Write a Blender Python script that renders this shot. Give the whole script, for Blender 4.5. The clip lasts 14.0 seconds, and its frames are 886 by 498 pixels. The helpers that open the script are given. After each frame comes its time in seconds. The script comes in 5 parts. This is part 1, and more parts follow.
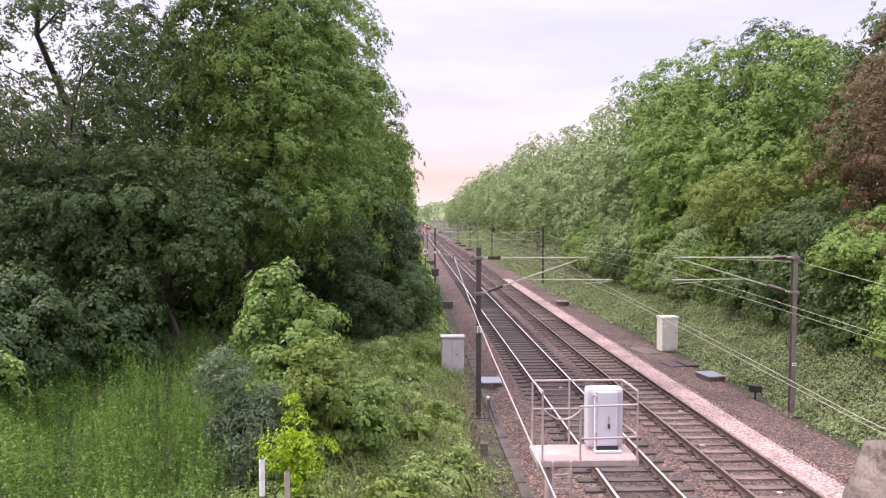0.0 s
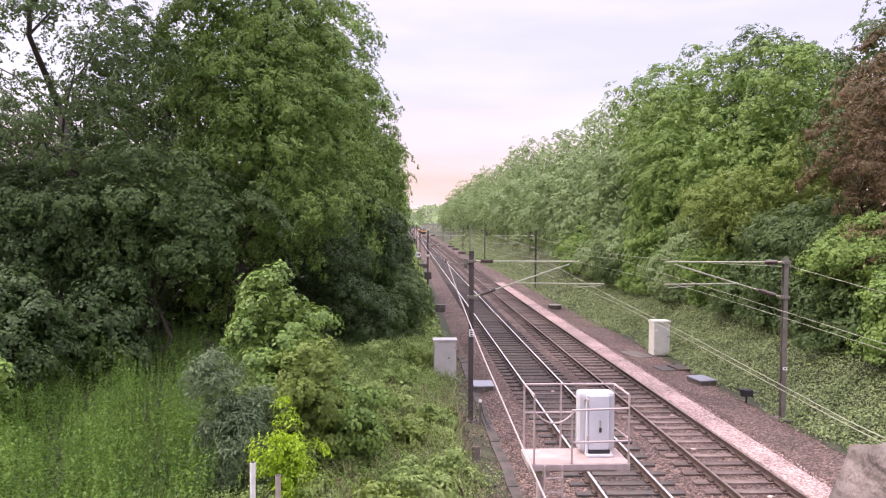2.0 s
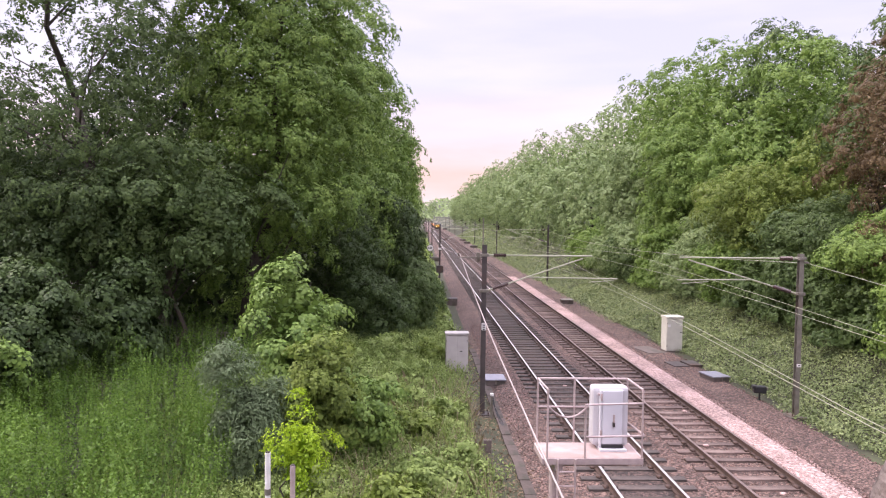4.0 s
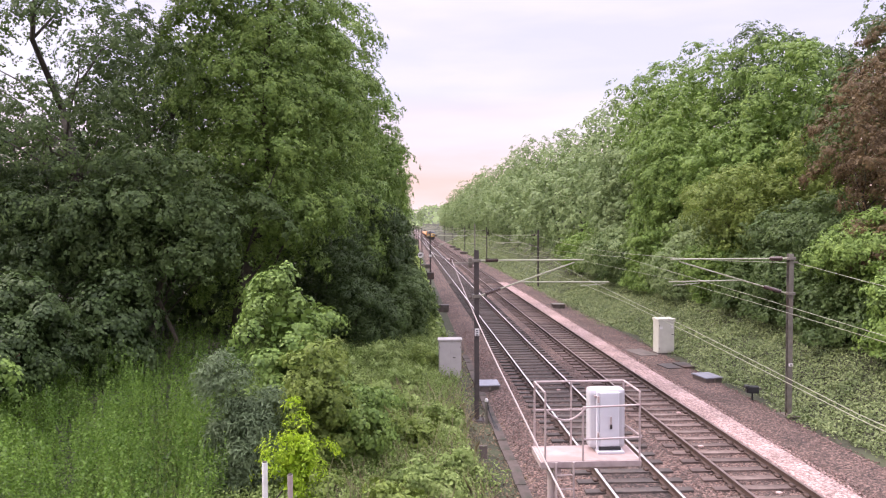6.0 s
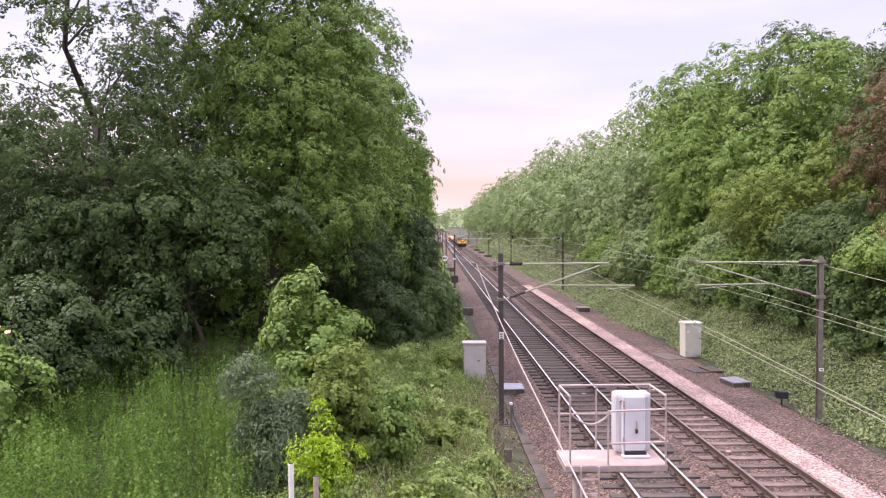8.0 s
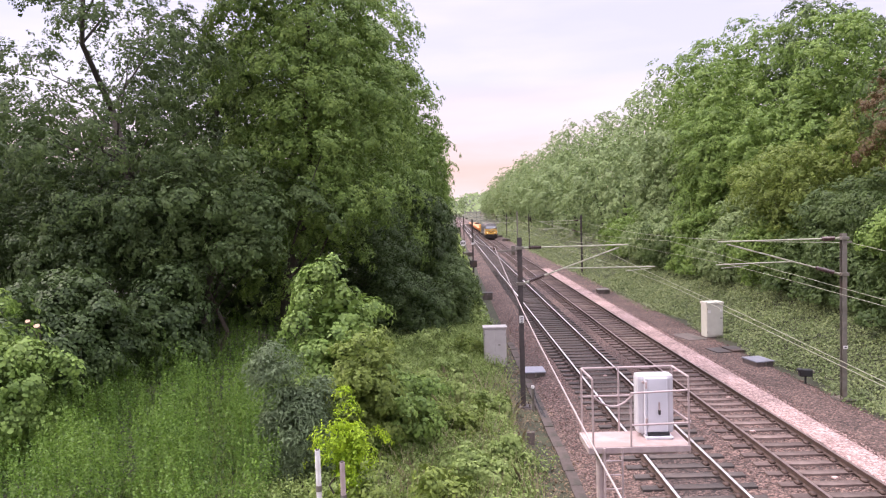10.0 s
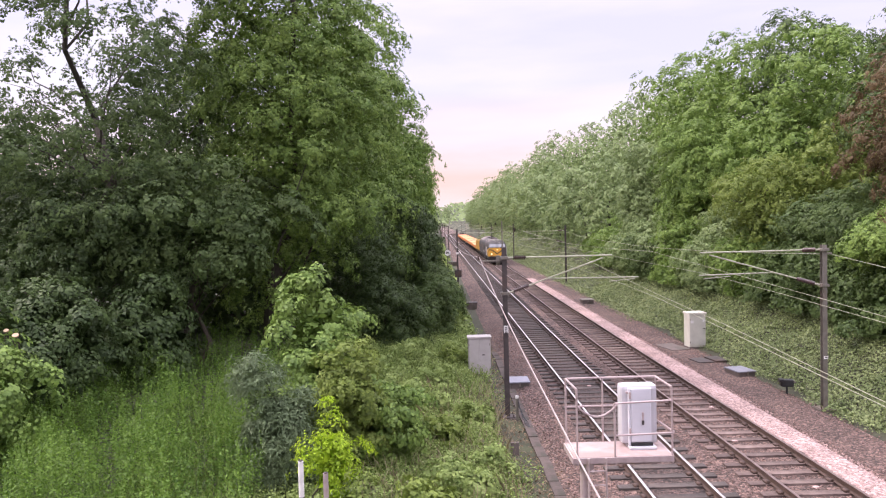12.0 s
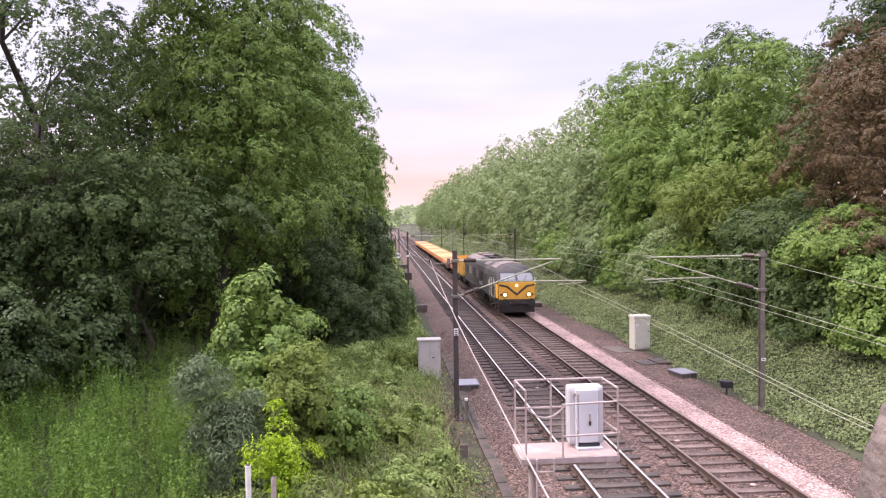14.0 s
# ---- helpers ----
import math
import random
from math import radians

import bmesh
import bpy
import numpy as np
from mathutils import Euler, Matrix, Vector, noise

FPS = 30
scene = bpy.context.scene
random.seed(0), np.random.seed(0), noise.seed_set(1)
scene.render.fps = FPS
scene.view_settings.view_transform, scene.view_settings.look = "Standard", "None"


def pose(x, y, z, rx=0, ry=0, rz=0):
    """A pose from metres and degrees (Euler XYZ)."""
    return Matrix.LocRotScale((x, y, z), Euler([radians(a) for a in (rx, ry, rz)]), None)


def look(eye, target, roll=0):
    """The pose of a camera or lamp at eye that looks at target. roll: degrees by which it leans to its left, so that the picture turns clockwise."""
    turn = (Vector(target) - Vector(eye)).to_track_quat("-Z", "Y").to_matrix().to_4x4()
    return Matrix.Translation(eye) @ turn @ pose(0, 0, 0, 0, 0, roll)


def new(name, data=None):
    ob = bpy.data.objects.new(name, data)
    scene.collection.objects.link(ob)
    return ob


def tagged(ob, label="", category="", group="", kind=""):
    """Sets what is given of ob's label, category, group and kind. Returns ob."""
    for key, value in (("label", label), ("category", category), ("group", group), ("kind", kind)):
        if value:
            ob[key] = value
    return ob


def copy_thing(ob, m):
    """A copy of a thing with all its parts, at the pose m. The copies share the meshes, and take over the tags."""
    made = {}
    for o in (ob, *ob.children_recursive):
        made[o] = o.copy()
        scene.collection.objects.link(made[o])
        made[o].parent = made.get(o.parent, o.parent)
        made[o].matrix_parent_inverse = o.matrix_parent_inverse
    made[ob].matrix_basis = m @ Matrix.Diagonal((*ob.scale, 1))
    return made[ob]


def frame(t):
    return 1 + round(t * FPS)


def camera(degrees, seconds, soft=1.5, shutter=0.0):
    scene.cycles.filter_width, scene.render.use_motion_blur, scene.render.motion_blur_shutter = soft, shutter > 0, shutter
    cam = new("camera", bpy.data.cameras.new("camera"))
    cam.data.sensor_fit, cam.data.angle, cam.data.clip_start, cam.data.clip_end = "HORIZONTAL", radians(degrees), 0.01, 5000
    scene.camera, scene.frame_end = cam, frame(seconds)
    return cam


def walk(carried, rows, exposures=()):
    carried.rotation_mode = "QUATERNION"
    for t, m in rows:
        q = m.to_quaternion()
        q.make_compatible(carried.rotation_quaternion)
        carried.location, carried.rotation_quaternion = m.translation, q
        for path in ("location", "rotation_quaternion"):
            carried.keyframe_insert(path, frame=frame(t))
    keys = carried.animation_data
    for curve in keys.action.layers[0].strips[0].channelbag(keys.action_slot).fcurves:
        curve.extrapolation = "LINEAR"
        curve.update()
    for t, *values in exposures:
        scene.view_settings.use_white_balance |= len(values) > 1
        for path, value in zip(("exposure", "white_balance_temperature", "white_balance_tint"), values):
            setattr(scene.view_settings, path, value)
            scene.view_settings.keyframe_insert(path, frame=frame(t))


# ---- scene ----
# ======== camera and its walk ========
cam = camera(64.0, 14.0, soft=1.2)
PATH = [
    (0.0, -0.014, -0.007, 6.244, -2.385, -0.018, -2.236), (0.5, -0.005, 0.004, 6.248, -2.232, 0.326, -1.461),
    (1.0, 0.001, 0.010, 6.242, -2.127, 0.466, -1.553), (1.5, 0.0, 0.0, 6.240, -2.100, 0.200, -2.146),
    (2.0, -0.009, -0.007, 6.244, -2.118, -0.301, -2.801), (2.5, -0.047, -0.024, 6.247, -2.332, -0.618, -3.519),
    (3.0, -0.061, -0.018, 6.247, -2.591, -0.885, -3.715), (3.5, -0.050, -0.027, 6.246, -2.659, -0.882, -2.475),
    (3.7, -0.053, -0.030, 6.246, -2.670, -0.777, -1.876), (6.0, -0.131, -0.030, 6.219, -2.086, 0.263, -2.722),
    (6.5, -0.120, -0.053, 6.213, -1.822, 0.517, -3.398), (7.0, -0.125, -0.052, 6.214, -1.626, 0.645, -3.725),
    (7.5, -0.132, -0.045, 6.220, -1.569, 0.521, -2.717), (8.0, -0.134, -0.070, 6.225, -1.817, 0.405, -0.772),
    (10.3, -0.166, -0.123, 6.251, -3.172, 2.150, 0.981), (10.5, -0.172, -0.122, 6.250, -3.245, 2.210, 1.434),
    (11.0, -0.167, -0.125, 6.251, -3.055, 2.234, 1.625), (11.5, -0.165, -0.120, 6.248, -2.694, 2.026, 0.685),
    (12.0, -0.161, -0.126, 6.256, -2.270, 1.498, -0.610), (12.5, -0.163, -0.122, 6.252, -2.283, 1.186, -1.041),
    (13.0, -0.168, -0.122, 6.247, -2.424, 1.047, -1.508), (13.5, -0.175, -0.134, 6.251, -2.286, 0.880, -2.782),
    (14.0, -0.188, -0.152, 6.251, -2.118, 0.820, -4.614)]
walk(cam, [(t, pose(x, y, z, 90 + p, r, w)) for t, x, y, z, p, r, w in PATH], exposures=[(0.0, 0.66, 6150, 16), (14.0, 0.66, 6150, 16)])

# ======== sky and sun: thin evening cloud, the sun low behind it ========
SUN_EL, SUN_AZ = 46.0, -82.0


def make_world():
    w = bpy.data.worlds.new("sky")
    scene.world = w
    w.use_nodes = True
    nt = w.node_tree
    nt.nodes.clear()
    N, L = nt.nodes.new, nt.links.new
    out, add = N("ShaderNodeOutputWorld"), N("ShaderNodeAddShader")
    b1, b2 = N("ShaderNodeBackground"), N("ShaderNodeBackground")
    sky = N("ShaderNodeTexSky")
    sky.sky_type, sky.sun_disc = "NISHITA", False
    sky.sun_elevation, sky.sun_rotation = radians(SUN_EL), radians(SUN_AZ)
    L(sky.outputs[0], b1.inputs[0])
    b1.inputs[1].default_value = 0.02
    tc, sep = N("ShaderNodeTexCoord"), N("ShaderNodeSeparateXYZ")
    L(tc.outputs["Generated"], sep.inputs[0])
    ramp = N("ShaderNodeValToRGB")
    L(sep.outputs["Z"], ramp.inputs[0])
    el = ramp.color_ramp.elements
    el[0].position, el[0].color = 0.0, (0.98, 0.57, 0.49, 1)
    el[1].position, el[1].color = 0.34, (0.80, 0.74, 0.93, 1)
    for p, c in ((0.06, (0.98, 0.60, 0.52)), (0.11, (0.94, 0.70, 0.68)), (0.18, (0.83, 0.76, 0.90)), (0.7, (0.86, 0.83, 0.92))):
        e = el.new(p)
        e.color = (*c, 1)
    # an overcast sky is some three times brighter overhead than at the horizon
    lum = N("ShaderNodeMapRange")
    lum.interpolation_type = "SMOOTHSTEP"
    L(sep.outputs["Z"], lum.inputs[0])
    lum.inputs[1].default_value, lum.inputs[2].default_value = 0.25, 0.95
    lum.inputs[3].default_value, lum.inputs[4].default_value = 0.64, 2.9
    mp, nz = N("ShaderNodeMapping"), N("ShaderNodeTexNoise")
    mp.inputs["Scale"].default_value = (2.0, 2.0, 11.0)
    mp.inputs["Rotation"].default_value = (0.10, -0.12, 0.3)
    L(tc.outputs["Generated"], mp.inputs[0])
    L(mp.outputs[0], nz.inputs["Vector"])
    nz.inputs["Scale"].default_value, nz.inputs["Detail"].default_value = 1.6, 6
    nr = N("ShaderNodeMapRange")
    nr.inputs[1].default_value, nr.inputs[2].default_value = 0.35, 0.7
    nr.inputs[3].default_value, nr.inputs[4].default_value = 0.0, 0.75
    L(nz.outputs[0], nr.inputs[0])
    mix = N("ShaderNodeMixRGB")
    L(nr.outputs[0], mix.inputs[0])
    L(ramp.outputs[0], mix.inputs[1])
    mix.inputs[2].default_value = (1.05, 0.92, 0.97, 1)
    L(mix.outputs[0], b2.inputs[0])
    L(lum.outputs[0], b2.inputs[1])
    L(b1.outputs[0], add.inputs[0])
    L(b2.outputs[0], add.inputs[1])
    L(add.outputs[0], out.inputs[0])


make_world()
sun = new("sun", bpy.data.lights.new("sun", "SUN"))
sun.data.energy, sun.data.angle, sun.data.color = 2.7, radians(20), (1.0, 0.86, 0.74)
_el, _az = radians(SUN_EL), radians(SUN_AZ)
sun.matrix_world = look((0, 0, 40), (-math.sin(_az) * math.cos(_el) * 10, -math.cos(_az) * math.cos(_el) * 10, 40 - math.sin(_el) * 10))


# ======== materials ========
def mat(name, c1, c2=None, rough=0.8, metal=0.0, scale=6.0, bump=0.0, bscale=None, c3=None, spots=0.0, emit=None, island=0.0, obj=0.0, coat=0.0, spec=None):
    """Colour between c1 and c2 by noise, with stains c3 at a larger scale, and fine relief."""
    m = bpy.data.materials.new(name)
    m.use_nodes = True
    nt = m.node_tree
    N, L = nt.nodes.new, nt.links.new
    p = nt.nodes["Principled BSDF"]
    p.inputs["Roughness"].default_value, p.inputs["Metallic"].default_value = rough, metal
    if spec is not None:
        p.inputs["Specular IOR Level"].default_value = spec
    p.inputs["Coat Weight"].default_value = coat
    c2 = c2 or tuple(a * 0.8 for a in c1)
    geo = N("ShaderNodeNewGeometry")
    nz = N("ShaderNodeTexNoise")
    nz.inputs["Scale"].default_value, nz.inputs["Detail"].default_value = scale, 5
    tc = N("ShaderNodeTexCoord")
    L(tc.outputs["Object"], nz.inputs["Vector"])
    r = N("ShaderNodeMapRange")
    r.inputs[1].default_value, r.inputs[2].default_value = 0.32, 0.68
    L(nz.outputs[0], r.inputs[0])
    mx = N("ShaderNodeMixRGB")
    mx.inputs[1].default_value, mx.inputs[2].default_value = (*c1, 1), (*c2, 1)
    L(r.outputs[0], mx.inputs[0])
    col = mx.outputs[0]
    if c3:
        n2 = N("ShaderNodeTexNoise")
        n2.inputs["Scale"].default_value, n2.inputs["Detail"].default_value = scale * 0.17, 4
        L(tc.outputs["Object"], n2.inputs["Vector"])
        r2 = N("ShaderNodeMapRange")
        r2.inputs[1].default_value, r2.inputs[2].default_value = 0.56 - spots, 0.66 - spots * 0.6
        L(n2.outputs[0], r2.inputs[0])
        m2 = N("ShaderNodeMixRGB")
        m2.inputs[2].default_value = (*c3, 1)
        L(r2.outputs[0], m2.inputs[0])
        L(col, m2.inputs[1])
        col = m2.outputs[0]
    for amount, socket in ((island, geo.outputs["Random Per Island"]), (obj, N("ShaderNodeObjectInfo").outputs["Random"])):
        if amount:
            hv, r3 = N("ShaderNodeHueSaturation"), N("ShaderNodeMapRange")
            r3.inputs[3].default_value, r3.inputs[4].default_value = 1 - amount, 1 + amount
            L(socket, r3.inputs[0])
            L(r3.outputs[0], hv.inputs["Value"])
            L(col, hv.inputs["Color"])
            col = hv.outputs[0]
    L(col, p.inputs["Base Color"])
    if bump:
        b, n3 = N("ShaderNodeBump"), N("ShaderNodeTexNoise")
        n3.inputs["Scale"].default_value, n3.inputs["Detail"].default_value = bscale or scale * 4, 6
        L(tc.outputs["Object"], n3.inputs["Vector"])
        b.inputs["Strength"].default_value, b.inputs["Distance"].default_value = bump, 0.02
        L(n3.outputs[0], b.inputs["Height"])
        L(b.outputs[0], p.inputs["Normal"])
    if emit:
        p.inputs["Emission Color"].default_value, p.inputs["Emission Strength"].default_value = (*emit[:3], 1), emit[3]
    return m


def leaf_mat(name, c1, c2, trans=0.28, vary=0.2, rough=0.55):
    """Leaves: each its own tone between c1 and c2, some light coming through the blade."""
    m = bpy.data.materials.new(name)
    m.use_nodes = True
    nt = m.node_tree
    N, L = nt.nodes.new, nt.links.new
    p, out = nt.nodes["Principled BSDF"], nt.nodes["Material Output"]
    p.inputs["Roughness"].default_value = rough
    p.inputs["Specular IOR Level"].default_value = 0.25
    geo, tc, nz = N("ShaderNodeNewGeometry"), N("ShaderNodeTexCoord"), N("ShaderNodeTexNoise")
    nz.inputs["Scale"].default_value, nz.inputs["Detail"].default_value = 0.9, 4
    L(tc.outputs["Object"], nz.inputs["Vector"])
    r0 = N("ShaderNodeMapRange")
    r0.inputs[1].default_value, r0.inputs[2].default_value = 0.35, 0.65
    L(nz.outputs[0], r0.inputs[0])
    ad = N("ShaderNodeMath")
    ad.operation = "MULTIPLY_ADD"
    L(geo.outputs["Random Per Island"], ad.inputs[0])
    ad.inputs[1].default_value = 0.5
    hf = N("ShaderNodeMath")
    hf.operation = "MULTIPLY"
    L(r0.outputs[0], hf.inputs[0])
    hf.inputs[1].default_value = 0.5
    L(hf.outputs[0], ad.inputs[2])
    mx = N("ShaderNodeMixRGB")
    L(ad.outputs[0], mx.inputs[0])
    mx.inputs[1].default_value, mx.inputs[2].default_value = (*c1, 1), (*c2, 1)
    hv, r3 = N("ShaderNodeHueSaturation"), N("ShaderNodeMapRange")
    r3.inputs[3].default_value, r3.inputs[4].default_value = 1 - vary, 1 + vary
    L(geo.outputs["Random Per Island"], r3.inputs[0])
    L(r3.outputs[0], hv.inputs["Value"])
    L(mx.outputs[0], hv.inputs["Color"])
    L(hv.outputs[0], p.inputs["Base Color"])
    tr, ms = N("ShaderNodeBsdfTranslucent"), N("ShaderNodeMixShader")
    L(hv.outputs[0], tr.inputs["Color"])
    ms.inputs[0].default_value = trans
    L(p.outputs[0], ms.inputs[1])
    L(tr.outputs[0], ms.inputs[2])
    L(ms.outputs[0], out.inputs["Surface"])
    return m


def ballast_mat(name, dark, middle, light, scale=19):
    """Broken stone: each cell its own tone, deep dark joints between."""
    m = bpy.data.materials.new(name)
    m.use_nodes = True
    nt = m.node_tree
    N, L = nt.nodes.new, nt.links.new
    p = nt.nodes["Principled BSDF"]
    p.inputs["Roughness"].default_value = 0.9
    tc, v, nz = N("ShaderNodeTexCoord"), N("ShaderNodeTexVoronoi"), N("ShaderNodeTexNoise")
    v.inputs["Scale"].default_value = scale
    L(tc.outputs["Object"], v.inputs["Vector"])
    nz.inputs["Scale"].default_value, nz.inputs["Detail"].default_value = 0.5, 5
    L(tc.outputs["Object"], nz.inputs["Vector"])
    sep = N("ShaderNodeSeparateColor")
    L(v.outputs["Color"], sep.inputs[0])
    ramp = N("ShaderNodeValToRGB")
    el = ramp.color_ramp.elements
    el[0].color, el[1].color = (*dark, 1), (*light, 1)
    mid = el.new(0.55)
    mid.color = (*middle, 1)
    L(sep.outputs[0], ramp.inputs[0])
    mx, r = N("ShaderNodeMixRGB"), N("ShaderNodeMapRange")
    mx.blend_type = "MULTIPLY"
    mx.inputs[0].default_value = 1.0
    r.inputs[1].default_value, r.inputs[2].default_value, r.inputs[3].default_value, r.inputs[4].default_value = 0.35, 0.65, 0.72, 1.15
    L(nz.outputs[0], r.inputs[0])
    L(ramp.outputs[0], mx.inputs[1])
    L(r.outputs[0], mx.inputs[2])
    L(mx.outputs[0], p.inputs["Base Color"])
    b = N("ShaderNodeBump")
    b.inputs["Strength"].default_value, b.inputs["Distance"].default_value, b.invert = 1.0, 0.04, True
    L(v.outputs["Distance"], b.inputs["Height"])
    L(b.outputs[0], p.inputs["Normal"])
    return m


M_LEAF = leaf_mat("maple leaves", (0.095, 0.165, 0.032), (0.205, 0.290, 0.064))
# naturally dark foliage; also holds the hollow's shade in its leaf colour
M_LEAF_DARK_SHADED = leaf_mat("dark and shade-toned leaves", (0.034, 0.060, 0.018), (0.072, 0.108, 0.030), 0.25)
M_LEAF_MID = leaf_mat("mid green leaves", (0.055, 0.092, 0.028), (0.115, 0.162, 0.050), 0.35)
M_LEAF_GREY = leaf_mat("grey-green leaves", (0.085, 0.122, 0.055), (0.150, 0.198, 0.098), 0.25)
M_LEAF_LIME = leaf_mat("lime leaves", (0.20, 0.34, 0.012), (0.36, 0.48, 0.03), 0.4, 0.3)
M_LEAF_OLIVE = leaf_mat("olive leaves", (0.115, 0.165, 0.030), (0.195, 0.245, 0.052))
# leaf green lightened to put distance haze into the colour
M_LEAF_HAZED = leaf_mat("haze-paled leaves", (0.145, 0.205, 0.078), (0.250, 0.315, 0.130))
M_LEAF_COPPER = leaf_mat("copper leaves", (0.085, 0.056, 0.030), (0.170, 0.120, 0.056), 0.3)
M_IVY = leaf_mat("ivy leaves", (0.114, 0.154, 0.056), (0.245, 0.288, 0.124), 0.2)
M_GRASS = leaf_mat("grass blades", (0.140, 0.205, 0.048), (0.300, 0.370, 0.120), 0.35)
M_BANK = leaf_mat("pale bank grass", (0.140, 0.180, 0.072), (0.260, 0.295, 0.145), 0.25)
M_NETTLE = leaf_mat("nettle leaves", (0.054, 0.116, 0.013), (0.142, 0.228, 0.033), 0.3)
M_LITTER = leaf_mat("dead leaves", (0.10, 0.070, 0.045), (0.22, 0.155, 0.095), 0.05)
M_DRY = leaf_mat("dry stalks", (0.24, 0.20, 0.11), (0.36, 0.31, 0.19), 0.1)
M_BARK = mat("bark", (0.062, 0.050, 0.038), (0.034, 0.028, 0.022), 0.95, scale=5, bump=0.8, bscale=22, c3=(0.07, 0.075, 0.045))
M_TWIG = mat("dry grey twigs", (0.12, 0.096, 0.072), (0.07, 0.056, 0.044), 0.9, scale=9)
M_CUT = mat("pale cut wood", (0.52, 0.36, 0.24), (0.42, 0.28, 0.18), 0.8, scale=20)
M_SOIL = mat("soil and moss", (0.046, 0.048, 0.024), (0.030, 0.030, 0.016), 0.95, scale=3, bump=0.7, c3=(0.055, 0.062, 0.028))
M_BALLAST = ballast_mat("brown ballast", (0.030, 0.019, 0.016), (0.088, 0.055, 0.044), (0.25, 0.16, 0.13))
M_BALLAST_OILY = ballast_mat("oily dark ballast", (0.018, 0.012, 0.010), (0.053, 0.034, 0.028), (0.15, 0.10, 0.082))
M_STONE = mat("ballast stones", (0.205, 0.132, 0.112), (0.09, 0.057, 0.048), 0.9, scale=9, island=0.45)
M_STONE_PALE = mat("fresh pale stones", (0.42, 0.29, 0.265), (0.29, 0.20, 0.18), 0.85, scale=9, island=0.25)
M_PALE = ballast_mat("pale fresh ballast", (0.16, 0.105, 0.095), (0.36, 0.245, 0.222), (0.56, 0.40, 0.37))
M_SLEEPER = mat("dark timber sleeper", (0.085, 0.068, 0.060), (0.045, 0.036, 0.032), 0.9, scale=4, bump=0.5, bscale=30, c3=(0.12, 0.09, 0.075), obj=0.25)
M_SLEEPER_B = mat("worn timber sleeper", (0.135, 0.094, 0.080), (0.075, 0.052, 0.044), 0.9, scale=4, bump=0.5, bscale=30, c3=(0.24, 0.18, 0.155), obj=0.35)
M_RAILSIDE = mat("rusty rail side", (0.085, 0.050, 0.038), (0.050, 0.032, 0.026), 0.85, scale=8, bump=0.3)
M_RAILTOP = mat("polished rail head", (0.92, 0.87, 0.86), (0.82, 0.77, 0.76), 0.34, 1.0, scale=3)
M_RAILDULL = mat("dull rail head", (0.30, 0.23, 0.21), (0.20, 0.15, 0.135), 0.45, 0.8, scale=5)
M_CONC = mat("weathered concrete", (0.135, 0.106, 0.094), (0.095, 0.076, 0.067), 0.9, scale=5, bump=0.4, c3=(0.075, 0.066, 0.052))
M_TROUGH = mat("grimy cast concrete", (0.092, 0.070, 0.060), (0.058, 0.045, 0.038), 0.95, scale=4, bump=0.5, c3=(0.045, 0.040, 0.030), obj=0.2)
M_STEELDARK = mat("dark painted steel", (0.072, 0.058, 0.055), (0.045, 0.037, 0.036), 0.6, 0.2, scale=5, bump=0.15, c3=(0.085, 0.055, 0.045))
M_STEELGREY = mat("weathered galvanised steel", (0.21, 0.19, 0.16), (0.14, 0.125, 0.105), 0.6, 0.35, scale=6, bump=0.15, c3=(0.16, 0.12, 0.095))
M_GALV = mat("pale galvanised tube", (0.46, 0.37, 0.355), (0.36, 0.285, 0.275), 0.5, 0.2, scale=8, bump=0.1)
M_TUBE = mat("cream cantilever tube", (0.38, 0.38, 0.28), (0.29, 0.29, 0.21), 0.5, 0.2, scale=7)
M_INSUL = mat("brown porcelain insulator", (0.075, 0.045, 0.038), (0.05, 0.03, 0.028), 0.25, scale=7)
M_WIRE = mat("pale contact wire", (0.38, 0.38, 0.28), (0.30, 0.30, 0.22), 0.5, 0.3, scale=7)
M_WIRE_PINK = mat("aluminium return conductor", (0.45, 0.38, 0.36), (0.38, 0.32, 0.30), 0.5, 0.3, scale=7)
M_CABGREY = mat("grey cabinet paint", (0.42, 0.385, 0.365), (0.36, 0.33, 0.31), 0.6, scale=3, bump=0.1, c3=(0.30, 0.26, 0.235))
M_CABCREAM = mat("cream-grey cabinet paint", (0.55, 0.53, 0.46), (0.48, 0.46, 0.40), 0.6, scale=3, bump=0.1, c3=(0.40, 0.36, 0.30))
M_WHITE = mat("white enamel", (0.60, 0.59, 0.62), (0.55, 0.54, 0.57), 0.4, scale=3, c3=(0.52, 0.50, 0.51))
M_WHITE_BODY = mat("pale grey enamel", (0.50, 0.48, 0.50), (0.45, 0.43, 0.45), 0.45, scale=3, c3=(0.37, 0.36, 0.36))
M_DECK = mat("dusty pink-grey deck", (0.40, 0.30, 0.28), (0.31, 0.23, 0.21), 0.85, scale=6, bump=0.25, c3=(0.28, 0.21, 0.19))
M_LID = mat("pale steel lid", (0.25, 0.25, 0.285), (0.20, 0.20, 0.23), 0.5, 0.2, scale=5, c3=(0.16, 0.155, 0.17))
M_BLACK = mat("black plastic", (0.022, 0.022, 0.024), (0.016, 0.016, 0.017), 0.5, scale=6)
M_PARAPET = mat("rough sandstone", (0.20, 0.16, 0.14), (0.12, 0.095, 0.082), 0.95, scale=14, bump=1.0, bscale=40, c3=(0.15, 0.125, 0.11))
M_LOCO = mat("dark grey loco paint", (0.062, 0.054, 0.053), (0.042, 0.037, 0.037), 0.62, scale=2, c3=(0.105, 0.088, 0.08), spec=0.3)
